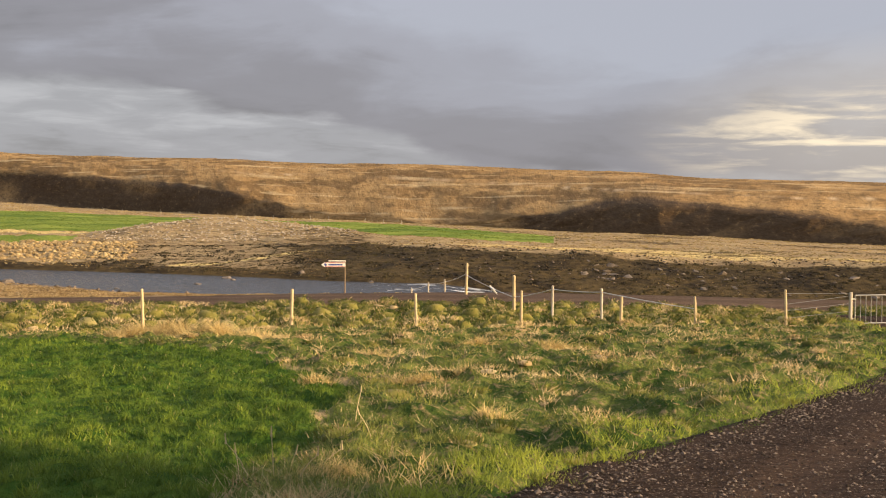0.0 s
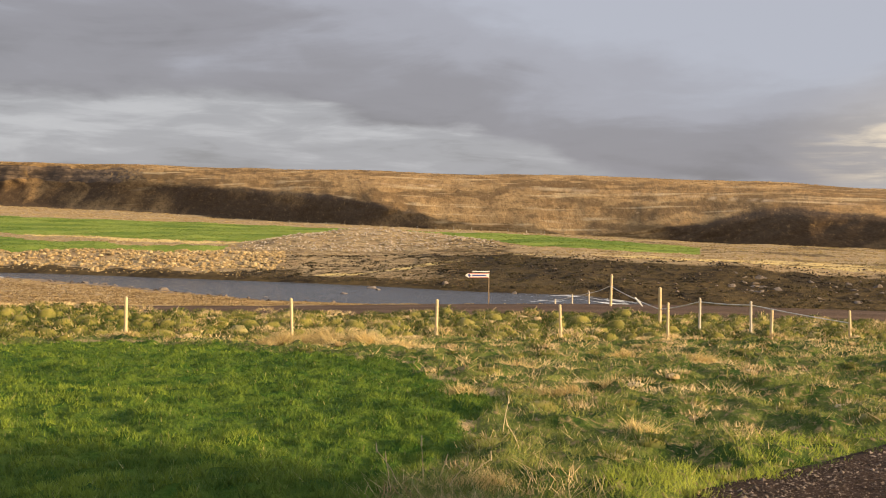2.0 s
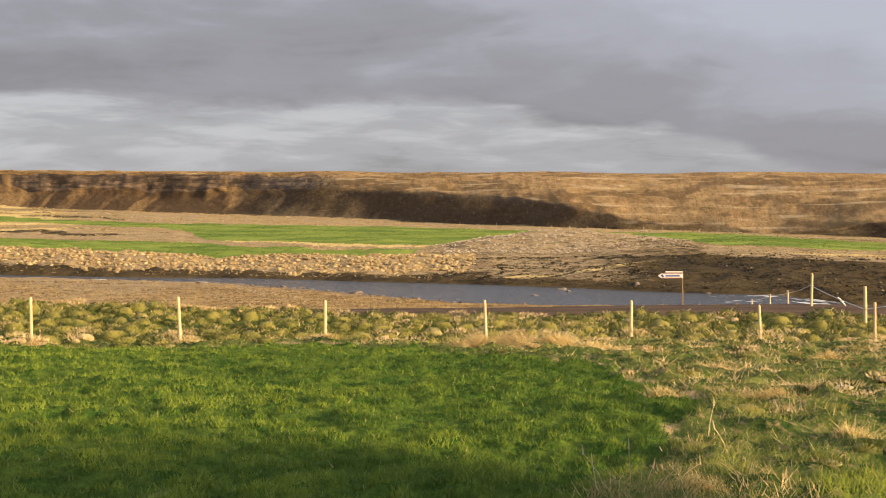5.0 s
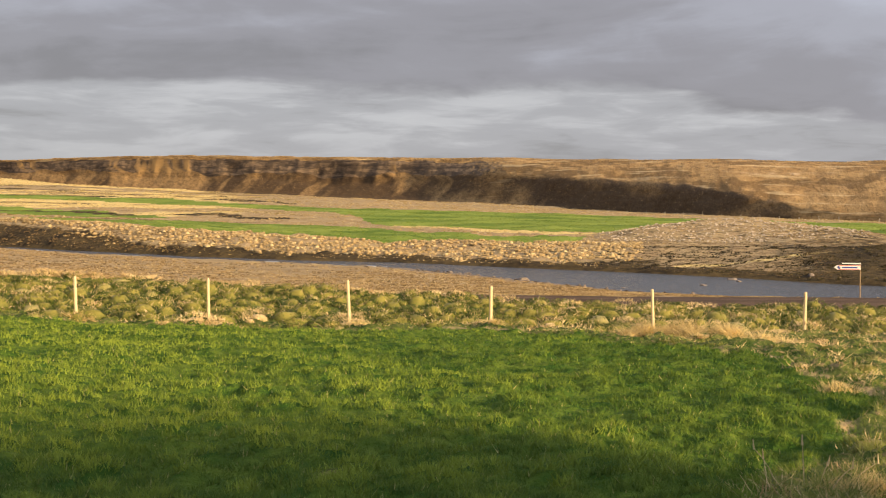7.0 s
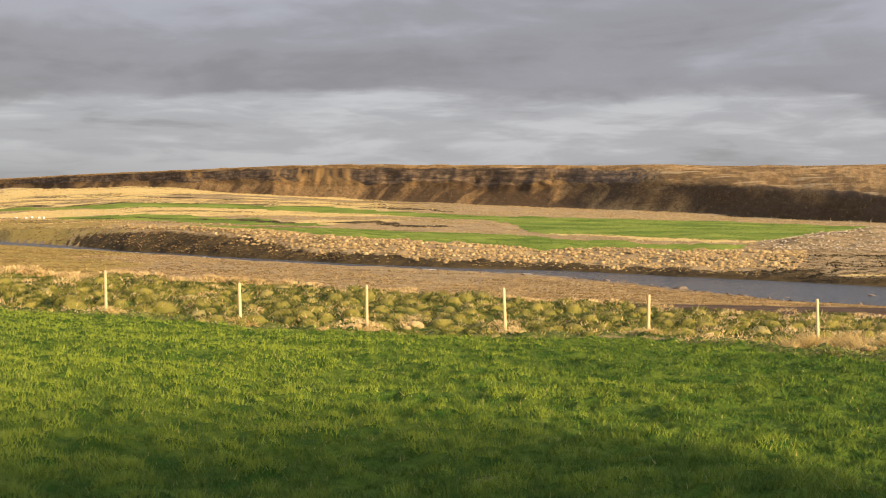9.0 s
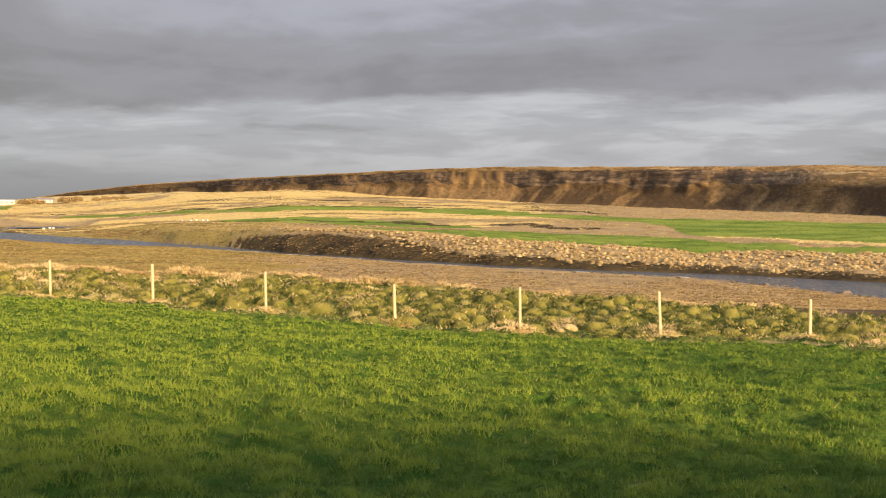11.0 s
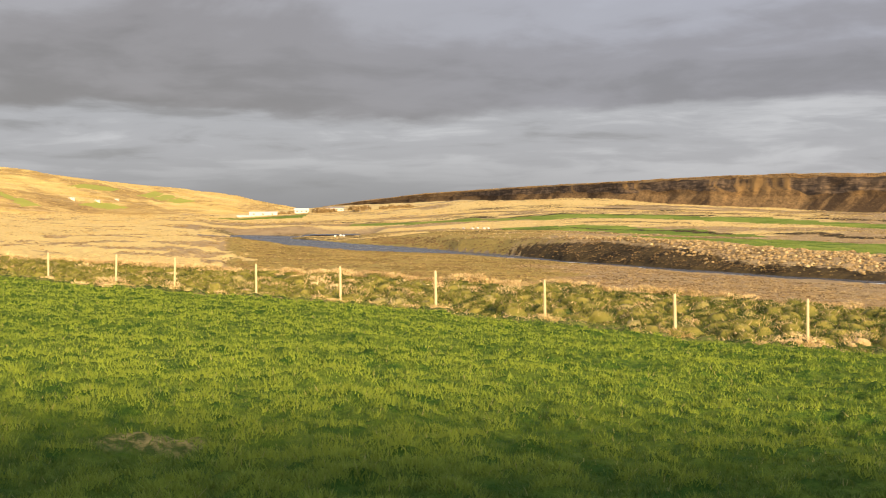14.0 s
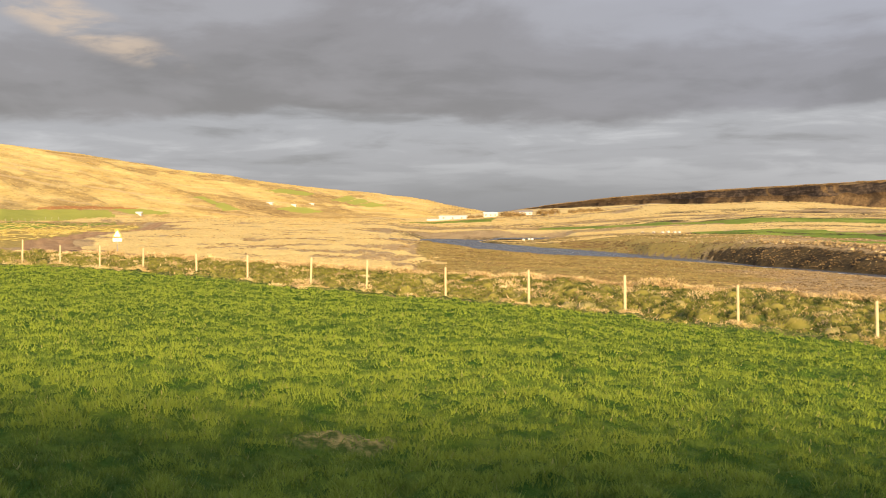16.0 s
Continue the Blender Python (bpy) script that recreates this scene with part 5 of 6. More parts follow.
# ---- unseen house added behind the viewpoint, whose roof shades the near lawn ----
def unseen_house():
    h = thing("house", 4.55, -0.12, -1.7, 47.0)
    L, W, wall_h, roof_h = 6.6, 1.9, 2.3, 1.25
    bm = bmesh.new()
    box(bm, (2 * L, 2 * W, wall_h), (0, 0, wall_h / 2))
    part("wall", bm, WHITE, h)
    bm = bmesh.new()
    l, w = L + 0.4, W + 0.4
    v = [bm.verts.new(c) for c in ((-l, -w, wall_h), (l, -w, wall_h), (l, 0, wall_h + roof_h), (-l, 0, wall_h + roof_h), (-l, w, wall_h), (l, w, wall_h))]
    for f in ((0, 1, 2, 3), (3, 2, 5, 4), (0, 3, 4), (1, 5, 2), (0, 4, 5, 1)):
        bm.faces.new([v[i] for i in f])
    bmesh.ops.recalc_face_normals(bm, faces=bm.faces)
    part("roof", bm, ROOF, h)
    return tagged(h, "unseen white house with grey metal roof, added to shade the lawn", "house")


unseen_house()


# ---- grass ----
def blades(name, x, y, z, h, w, material, label, lean=0.35, rng_seed=1, category="grass", tone_shade=None, toward=None, flat=2.0):
    """Many single blades as one mesh: a tapered triangle each, leaning at random."""
    r = np.random.default_rng(rng_seed)
    n = len(x)
    a = r.uniform(0, 2 * np.pi, n)
    l = r.uniform(0.1, 1.0, n) * lean * h
    la = r.uniform(0, 2 * np.pi, n) if toward is None else toward + r.normal(0, 0.5, n)
    dx, dy = np.cos(a) * w / 2, np.sin(a) * w / 2
    V = np.empty((n, 3, 3))
    V[:, 0] = np.stack([x - dx, y - dy, z - 0.03], 1)
    V[:, 1] = np.stack([x + dx, y + dy, z - 0.03], 1)
    V[:, 2] = np.stack([x + np.cos(la) * l, y + np.sin(la) * l, z + h], 1)
    ob = mesh_object(name, V.reshape(-1, 3), np.arange(3 * n).reshape(-1, 3), material, smooth_shade=False)
    if tone_shade is not None:
        set_attr(ob, "tone_shade", np.repeat(np.clip(tone_shade, 0, 1), 3))
        e = 0.12
        lie = np.stack([height(x - e, y) - height(x + e, y), height(x, y - e) - height(x, y + e), np.full(n, 2 * e)], 1)
        lie = (flat * lie / np.linalg.norm(lie, axis=1)[:, None]).astype(np.float32)
        at_ = ob.data.attributes.new("lie", "FLOAT_VECTOR", "POINT")
        at_.data.foreach_set("vector", np.repeat(lie, 3, 0).ravel())
    return tagged(ob, label, category, kind="stuff")


def tufts(name, cx, cy, cz, width, tall, k, material, label, seed, fine=1.0, upright=1.3):
    """Low clumps: k broad blades fanned round each centre."""
    r = np.random.default_rng(seed)
    n = len(cx) * k
    rad, ang = np.abs(r.normal(0, 0.45, n)) * np.repeat(width, k), r.uniform(0, 2 * np.pi, n)
    x, y = np.repeat(cx, k) + rad * np.cos(ang), np.repeat(cy, k) + rad * np.sin(ang)
    h = np.repeat(tall, k) * r.uniform(0.5, 1.1, n)
    ob = blades(name, x, y, np.repeat(cz, k), h, np.repeat(width, k) * r.uniform(0.4, 0.9, n) * fine, material, label, 1.1, seed)
    lie = ob.data.attributes.new("lie", "FLOAT_VECTOR", "POINT")
    lie.data.foreach_set("vector", np.tile(np.array([0, 0, upright], np.float32), 3 * n))
    return ob


def sector(n, b0, b1, d0, d1, power, r):
    """Random places in a sector, denser towards the viewpoint when power is over 1."""
    d = d0 + (d1 - d0) * r.uniform(0, 1, n) ** power
    b = np.radians(r.uniform(b0, b1, n))
    return -np.sin(b) * d, np.cos(b) * d


def near_sector(n, b0, b1, d0, d1, share, r):
    """Random places in a sector: one share crowded close to the viewpoint, the rest spread out."""
    u = r.uniform(0, 1, n)
    d = np.where(r.uniform(0, 1, n) < share, 1 / (1 / d0 + u * (1 / d1 - 1 / d0)), d0 + (d1 - d0) * u)
    b = np.radians(r.uniform(b0, b1, n))
    return -np.sin(b) * d, np.cos(b) * d


def drive_clear(x, y):
    """True where no gravel lies."""
    e, w = drive_side(y)
    ragged = 0.34 * fbm(np.asarray(x) / 0.4, np.asarray(y) / 0.4, 2, 8) + 0.26 * fbm(np.asarray(x) / 2.5, np.asarray(y) / 2.5, 2, 18)
    return (x < e + 0.14 + ragged) | (x > e + w - 0.1 + ragged)


def domes(name, x, y, z, wide, tall, material, label, seed, sides=6, rings=((1.0, -0.15), (0.68, 0.68))):
    """Rounded tussocks: a lumpy cap each, ring over ring."""
    r = np.random.default_rng(seed)
    n, k, m = len(x), sides, len(rings)
    a = np.arange(k) * 2 * np.pi / k
    V = np.empty((n, k * m + 1, 3))
    lobe = r.uniform(0.72, 1.28, (n, k))
    for i, (rad, up) in enumerate(rings):
        j = lobe * r.uniform(0.88, 1.12, (n, k))
        V[:, i * k:(i + 1) * k, 0] = np.cos(a) * rad * j
        V[:, i * k:(i + 1) * k, 1] = np.sin(a) * rad * j
        V[:, i * k:(i + 1) * k, 2] = up * r.uniform(0.82, 1.18, (n, k))
    V[:, -1] = np.stack([r.uniform(-0.2, 0.2, n), r.uniform(-0.2, 0.2, n), np.ones(n)], 1)
    turn = r.uniform(0, 6.28, n)
    c, s_ = np.cos(turn)[:, None], np.sin(turn)[:, None]
    X = (V[..., 0] * c - V[..., 1] * s_) * wide[:, None] / 2 + x[:, None]
    Y = (V[..., 0] * s_ + V[..., 1] * c) * wide[:, None] / 2 + y[:, None]
    Z = V[..., 2] * tall[:, None] + z[:, None]
    F = []
    for i in range(m):
        for j in range(k):
            q = (j + 1) % k
            lo, hi = i * k, (i + 1) * k
            F += [(lo + j, lo + q, hi + q), (lo + j, hi + q, hi + j)] if i < m - 1 else [(lo + j, lo + q, k * m)]
    F = (np.array(F)[None] + (k * m + 1) * np.arange(n)[:, None, None]).reshape(-1, 3)
    ob = mesh_object(name, np.stack([X, Y, Z], -1).reshape(-1, 3), F, material)
    # height up the cap drives its colour, so the foot looks shaded
    set_attr(ob, "tone_shade", np.clip(V[..., 2] * 1.1, 0, 1))
    return tagged(ob, label, "grass", kind="stuff")


def straw_row(f, b):
    """Long bleached grass lying along the fence."""
    wave = fbm(b / 1.7, b * 0 + 4, 2, 31)
    return (smooth(7, 9.5, b) * smooth(21, 17, b) * 1.3 * np.exp(-((f - FENCE_D + 0.8 + 0.6 * wave) / 0.9) ** 2)
            + 0.95 * np.exp(-((f - FENCE_D + 0.3) / 0.6) ** 2) * (0.12 + 1.5 * np.clip(wave, 0, 1)) * (b > 21))


def build_grass():
    r = np.random.default_rng(12)
    x, y = near_sector(1050000, -24, 84, 5.6, 62, 0.42, r)
    keep = (lawn_mask(x, y) + r.uniform(-0.3, 0.3, len(x)) > 0.5) & (r.uniform(0, 1, len(x)) > 0.75 * smooth(0.2, 0.8, bare_mask(x, y)))
    x, y = x[keep], y[keep]
    d = np.hypot(x, y)
    far_off = smooth(18, 40, d) * smooth(40, 62, bearing_of(x, y))
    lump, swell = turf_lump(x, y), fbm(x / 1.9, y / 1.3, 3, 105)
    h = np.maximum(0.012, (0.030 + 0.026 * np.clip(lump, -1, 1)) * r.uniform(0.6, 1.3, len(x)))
    # shade of the hollows and of the near lawn is put into the blade tone
    blades("lawn_grass", x, y, height(x, y) + 0.006, h, 0.004 + 0.00095 * d, LAWN, "short bright green mown lawn grass", 1.6, 1, tone_shade=-0.20 - 0.12 * smooth(17, 9, d) - (0.14 * smooth(60, 38, bearing_of(x, y)) + 0.14 * smooth(26, 12, bearing_of(x, y))) * smooth(4, 9, d) + (0.74 - 0.34 * far_off + 0.5 * smooth(17, 9, d)) * (1 - 0.4 * smooth(32, 16, bearing_of(x, y))) * lump + 0.42 * swell + (0.78 - 0.46 * smooth(19, 10, d)) * smooth(8, 60, bearing_of(x, y)), flat=1.2)

    # rough pasture and verge: low turf everywhere, dry grass gathered in patches
    x, y = near_sector(560000, -24, 86, 5.6, 78, 0.35, r)
    f = fence_depth(x, y)
    keep = (lawn_mask(x, y) + r.uniform(-0.3, 0.3, len(x)) < 0.5) & (f < ROAD_A - 1) & drive_clear(x, y)
    x, y, f = x[keep], y[keep], f[keep]
    b, d = bearing_of(x, y), np.hypot(x, y)
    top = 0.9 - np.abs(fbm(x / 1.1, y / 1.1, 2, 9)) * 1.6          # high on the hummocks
    rim = smooth(VERGE_D - 0.2, VERGE_D + 0.6, f) * (b > 24) * (0.7 + 0.5 * smooth(34, 42, b)) + straw_row(f, b)
    verge = smooth(FENCE_D, FENCE_D + 2, f)
    e, w_ = drive_side(y)
    by_drive = smooth(1.6, 0.3, e - x) * (b < 2)                   # lush green fringe along the gravel
    straw = (fbm(x / 0.95, y / 0.95, 3, 55) + 0.3 * top + rim - 0.8 * by_drive + r.normal(0, 0.15, len(x))) > 0.80 - (0.30 + 0.10 * smooth(20, 28, d)) * (b < 10) * (1 - verge) + np.where(b > 21, 0.52, 0.30) * verge + 0.14 * smooth(17, 11, d)
    size = (0.035 + 0.070 * np.clip(top, 0, 1) * (1 - 0.4 * verge) + 0.03 * straw + 0.03 * by_drive) * r.uniform(0.5, 1.3, len(x))
    fresh = ~straw & (by_drive + r.normal(0, 0.2, len(x)) > 0.45)
    field_side = ~straw & ~fresh & (verge < 0.5)
    # green gaps and drier tops, darkened further as painted shade between the hummocks
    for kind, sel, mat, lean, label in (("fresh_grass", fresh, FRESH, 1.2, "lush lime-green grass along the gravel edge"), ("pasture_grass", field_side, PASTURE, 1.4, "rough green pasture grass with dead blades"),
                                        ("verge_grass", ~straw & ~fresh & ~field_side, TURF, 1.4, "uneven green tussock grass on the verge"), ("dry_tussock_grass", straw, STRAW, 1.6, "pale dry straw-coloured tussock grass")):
        blades(kind, x[sel], y[sel], height(x[sel], y[sel]), size[sel], 0.005 + 0.0006 * d[sel], mat, label, lean * 1.5, 5, tone_shade=((top - 0.38) * (1 - 0.75 * verge) + 0.16 * (1 - verge) - 0.42 * verge + 0.65 * by_drive + 0.25 * fbm(x / 0.5, y / 0.5, 2, 66) + 0.40 * smooth(30, 55, b) + 0.3 * smooth(52, 64, b))[sel], flat=0.25 if mat is STRAW else 0.9)

    # rounded tussocks standing apart: fine blades over a dome, bending outwards, each with its own tone
    cell = 0.70
    gs, gf = np.meshgrid(np.arange(-48, 150, cell), np.arange(9.0, ROAD_A, cell), indexing="ij")
    gs, gf = gs.ravel() + r.uniform(-0.3, 0.3, gs.size), gf.ravel() + r.uniform(-0.3, 0.3, gf.size)
    cx, cy = fence_xy(gs, gf)
    f, b, d = fence_depth(cx, cy), bearing_of(cx, cy), np.hypot(cx, cy)
    verge = smooth(FENCE_D - 0.8, FENCE_D + 0.4, f)
    patch = fbm(cx / 2.4, cy / 2.4, 3, 29)
    keep = (b > -24) & (b < 86) & (d > 9) & (d < 95) & (lawn_mask(cx, cy) < 0.4) & (f < ROAD_A - 0.9) & drive_clear(cx, cy) & (r.uniform(0, 1, len(cx)) < 0.42 + 0.5 * verge + 0.2 * patch)
    cx, cy, f, b, d, verge, patch = (q[keep] for q in (cx, cy, f, b, d, verge, patch))
    foot = main_posts
    fx, fy = np.array([q[0] for q in foot]) + r.uniform(-0.1, 0.25, len(foot)), np.array([q[1] for q in foot]) - 0.12
    n0 = len(cx)
    back = np.arange(3.0, 90.0, 0.34)
    lx, ly = fence_xy(back + r.uniform(-0.2, 0.2, len(back)), VERGE_D + 0.42 + r.normal(0, 0.16, len(back)))
    fx, fy = np.concatenate([fx, lx]), np.concatenate([fy, ly])
    cx, cy = np.concatenate([cx, fx]), np.concatenate([cy, fy])
    f, b, d = fence_depth(cx, cy), bearing_of(cx, cy), np.hypot(cx, cy)
    verge, patch = np.concatenate([verge, np.ones(len(fx))]), np.concatenate([patch, np.zeros(len(fx))])
    n_c = len(cx)
    wide = r.uniform(0.20, 0.48, n_c) * (0.72 + 0.42 * verge)
    tall = wide * r.uniform(0.5, 0.95, n_c) * (0.36 + 0.64 * verge)
    tall = tall * (1 - 0.55 * smooth(VERGE_D - 2.2, VERGE_D - 0.8, f) * smooth(30, 38, b))
    row = straw_row(f, b)
    rim = smooth(VERGE_D + 0.2, VERGE_D + 1.0, f) * (b > 23) * 1.2
    e, w_ = drive_side(cy)
    by_drive = smooth(1.6, 0.3, e - cx) * (b < 2)
    lean_dry = np.where(b > 21, 0.02 + 0.20 * patch, 0.10 - 0.06 * verge + 0.40 * patch) + 1.0 * row + 0.75 * rim + 0.12 * (b < 8) * (1 - verge) - 0.4 * by_drive
    dryness = np.clip(np.where(r.uniform(0, 1, n_c) < np.clip(lean_dry, 0.03, 0.97), r.uniform(0.55, 0.97, n_c), r.uniform(0.0, 0.14, n_c)), 0, 1)
    dryness[n0:] = 0.92
    tall[n0:] *= 0.9
    tall[n0 + len(foot):] = r.uniform(0.12, 0.22, n_c - n0 - len(foot)) + 0.12 * smooth(34, 42, b[n0 + len(foot):])
    wide[n0 + len(foot):] = r.uniform(0.26, 0.40, n_c - n0 - len(foot))
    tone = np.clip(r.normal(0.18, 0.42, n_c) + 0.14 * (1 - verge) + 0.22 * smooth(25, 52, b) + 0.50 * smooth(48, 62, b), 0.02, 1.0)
    dry = dryness > 0.5
    shrink = np.where(dry, 0.72, 1.0)
    shrink[n0:] = 0.45
    # each cap's own tone, with shade at the foot painted into its colour
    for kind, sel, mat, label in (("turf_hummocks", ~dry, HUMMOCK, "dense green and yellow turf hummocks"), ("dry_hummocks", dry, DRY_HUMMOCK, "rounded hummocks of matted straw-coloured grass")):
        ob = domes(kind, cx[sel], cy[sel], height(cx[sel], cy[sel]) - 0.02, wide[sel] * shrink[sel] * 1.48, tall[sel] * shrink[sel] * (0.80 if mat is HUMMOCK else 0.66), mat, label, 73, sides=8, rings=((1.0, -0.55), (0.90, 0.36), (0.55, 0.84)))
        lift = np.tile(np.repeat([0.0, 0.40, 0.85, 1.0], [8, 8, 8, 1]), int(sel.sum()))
        set_attr(ob, "tone_shade", np.clip(lift * np.repeat(tone[sel], 25) * 1.4, 0, 1))
    k = 130
    n = n_c * k
    q, a = np.sqrt(r.uniform(0, 1, n)), r.uniform(0, 2 * np.pi, n)
    w, t = np.repeat(wide, k), np.repeat(tall, k)
    ox, oy = q * np.cos(a) * w, q * np.sin(a) * w
    up = np.sqrt(np.maximum(0, 1 - q ** 2))
    x, y = np.repeat(cx, k) + ox, np.repeat(cy, k) + oy
    z = np.repeat(height(cx, cy), k) + t * up * 0.9
    lie = np.stack([ox / w ** 2, oy / w ** 2, (up + 0.15) / t], 1)
    lie = (lie / np.linalg.norm(lie, axis=1)[:, None] * 3.0).astype(np.float32)
    dead = r.uniform(0, 1, n) < np.repeat(dryness, k) * (0.45 + 0.7 * up)
    lie[dead] *= 0.12
    h = (0.022 + t * r.uniform(0.04, 0.16, n)) * np.where(dead, 1.35, 1.0)
    bw = (0.007 + 0.00042 * np.repeat(d, k)) * r.uniform(0.7, 1.4, n)
    # blades grow darker from crown to foot, in place of shade
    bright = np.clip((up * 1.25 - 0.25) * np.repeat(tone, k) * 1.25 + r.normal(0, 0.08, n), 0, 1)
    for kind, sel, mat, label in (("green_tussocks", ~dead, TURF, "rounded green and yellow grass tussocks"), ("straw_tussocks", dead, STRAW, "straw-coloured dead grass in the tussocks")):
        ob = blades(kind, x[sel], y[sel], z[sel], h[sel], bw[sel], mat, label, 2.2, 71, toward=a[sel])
        set_attr(ob, "tone_shade", np.repeat(bright[sel], 3))
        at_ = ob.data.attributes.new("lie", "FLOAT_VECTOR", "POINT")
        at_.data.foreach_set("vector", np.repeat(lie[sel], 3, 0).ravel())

    # bleached grass along the far rim of the verge
    u = r.uniform(0, 1, 30000)
    x, y = fence_xy(15 + 110 * u, VERGE_D + 0.62 + r.normal(0, 0.14, len(u)))
    b, d = bearing_of(x, y), np.hypot(x, y)
    ok = (r.uniform(0, 1, len(u)) < smooth(33, 41, b) * smooth(78, 72, b) * (0.85 + 0.5 * fbm(15 + 110 * u, u * 0, 3, 91)))
    x, y, d = x[ok], y[ok], d[ok]
    blades("rim_straw", x, y, height(x, y), r.uniform(0.14, 0.34, len(x)), 0.02 + 0.0008 * d, STRAW, "pale band of bleached grass along the verge", 2.0, 93)

    # dry plain between road and river
    x, y = sector(230000, -24, 84, 56, 560, 1.9, r)
    d, b, f = np.hypot(x, y), bearing_of(x, y), fence_depth(x, y)
    dn = along(D_NEAR, b)
    patchy = fbm(x / 6, y / 6, 3, 88)
    ok = (f > ROAD_B + 1.2) & ((d < dn * 0.965 - 2) | (b > 62.5)) & (np.abs(b - np.interp(d, [100, 130, 160, 210, 275, 380, 505], [77.0, 77.4, 77.2, 76.4, 75.5, 74.2, 72.6])) * d / 57 > 4.5) & (patchy + r.normal(0, 0.5, len(x)) > -0.5)
    x, y, d = x[ok], y[ok], d[ok]
    pale = pale_mask(x, y) > 0.5
    moss = (moss_mask(x, y) + r.normal(0, 0.12, len(x)) > 0.5) & ~pale
    w = 0.045 + 0.0009 * d
    q = ~pale & ~moss
    tufts("plain_grass", x[q], y[q], height(x[q], y[q]), w[q] * 1.8, w[q] * 0.6, 5, PLAIN, "low brown dry grass on the river plain", 31)
    mead = moss & (bearing_of(x, y) > 68)
    moss = moss & ~mead
    tufts("meadow_grass", x[mead], y[mead], height(x[mead], y[mead]), w[mead] * 1.8, w[mead] * 0.5, 14, MEADOW, "yellow-green meadow grass beside the pale road", 49, 1.0, 0.6)
    tufts("mossy_grass", x[moss], y[moss], height(x[moss], y[moss]), w[moss] * 1.8, w[moss] * 0.55, 5, OLIVE, "low olive mossy grass near the river bend", 39)
    tufts("pale_grass", x[pale], y[pale], height(x[pale], y[pale]), w[pale] * 1.5, w[pale] * 0.35, 6, BLEACHED, "pale bleached dry grass on the mound", 32)

    x, y = sector(17000, 2, 61, 57, 230, 1.5, r)
    d, b, f = np.hypot(x, y), bearing_of(x, y), fence_depth(x, y)
    ok = (f > ROAD_B + 2.5) & (d < along(D_NEAR, b) - 3) & (fbm(x / 5, y / 5, 3, 89) + r.normal(0, 0.3, len(x)) > 0.0)
    x, y, d = x[ok], y[ok], d[ok]
    tufts("plain_clods", x, y, height(x, y), 0.10 + 0.0016 * d, 0.03 + 0.0006 * d, 5, SCRUB, "dark clods and dead tufts on the river plain", 53)

    # tussocks on the far bank, finer grass on the ground behind, green hay fields
    x, y = sector(24000, 14, 45, 100, 215, 1.0, r)
    d, b = np.hypot(x, y), bearing_of(x, y)
    bank, far = along(D_BANK, b), along(D_FAR, b)
    ok = (d > far + 0.1 + (0.32 + 0.2 * fbm(b / 0.7, b * 0, 3, 133)) * (bank - far)) & (d < bank + 7) & ~((d < bank - 2) & (r.uniform(0, 1, len(b)) < smooth(35, 42, b))) & ~inside(x, y, FIELD_B)
    x, y, d = x[ok], y[ok], d[ok]
    w = r.uniform(0.28, 0.62, len(x)) * (0.5 + d / 220)
    tufts("bank_spikes", x, y, height(x, y) + w * 0.15, w * 0.75, w * 0.26, 10, BANK, "dry blades standing out of the bank tussocks", 38, 0.35)
    # brown caps whose shadowed base is put into the colour
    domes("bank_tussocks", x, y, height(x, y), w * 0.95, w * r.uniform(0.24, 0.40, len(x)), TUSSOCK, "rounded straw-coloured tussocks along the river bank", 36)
    x, y = sector(9000, -22, 16, 86, 118, 1.0, r)
    d, b = np.hypot(x, y), bearing_of(x, y)
    ok = (d > along(D_FAR, b) + 0.3) & (d < along(D_BANK, b) + 0.5) & (r.uniform(0, 1, len(b)) > 0.35)
    x, y = x[ok], y[ok]
    w = r.uniform(0.25, 0.7, len(x))
    tufts("bank_heather", x, y, height(x, y) - 0.02, w, w * r.uniform(0.10, 0.26, len(x)), 9, CLOD, "dark heather and dead grass on the eroded bank", 41, 0.5, 3.0)
    x, y = sector(226000, -22, 77, 86, 1150, 1.75, r)
    d, b = np.hypot(x, y), bearing_of(x, y)
    bank = along(D_BANK, b)
    field = np.zeros(len(x), bool)
    for poly in (FIELD_A, FIELD_B, FIELD_C, FIELD_D, FIELD_E, FIELD_F):
        field |= inside(x, y, poly)
    steep_soil = (d < bank - 2) & (((b < 5) & (r.uniform(0, 1, len(b)) > 0.10)) | ((b > 38) & (b < 53) & (r.uniform(0, 1, len(b)) < smooth(37, 41, b))))
    ok = (d > along(D_FAR, b) + 0.5) & ((b < 62) | (d > 555)) & ~((b > 53.3) & (b < 61) & (d > spit_end(b) + 2) & (d < 508)) & ~steep_soil & (d < along(D_FOOT, b) + 20)
    x, y, d, b, field = x[ok], y[ok], d[ok], b[ok], field[ok]
    w = 0.06 + 0.0008 * d
    q = ~field
    bar = q & (np.maximum(bar_mask(x, y), np.maximum(pale_mask(x, y) * (b > 61.5), inside(x, y, STRIP))) + r.normal(0, 0.15, len(x)) > 0.5)
    q = q & ~bar
    olive = q & ((b > 30) | (b < 1)) & (fbm(x / 40, y / 24, 3, 131) + r.normal(0, 0.15, len(x)) > 0.05 - 0.25 * smooth(40, 52, b))
    q = q & ~olive
    wet = q & (strip_mask(x, y) + r.normal(0, 0.12, len(x)) > 0.5)
    q = q & ~wet
    tufts("wet_heath", x[wet], y[wet], height(x[wet], y[wet]), w[wet] * 1.5, w[wet] * 0.45, 3, SCRUB, "dark strips of wet heath on the valley floor", 51)
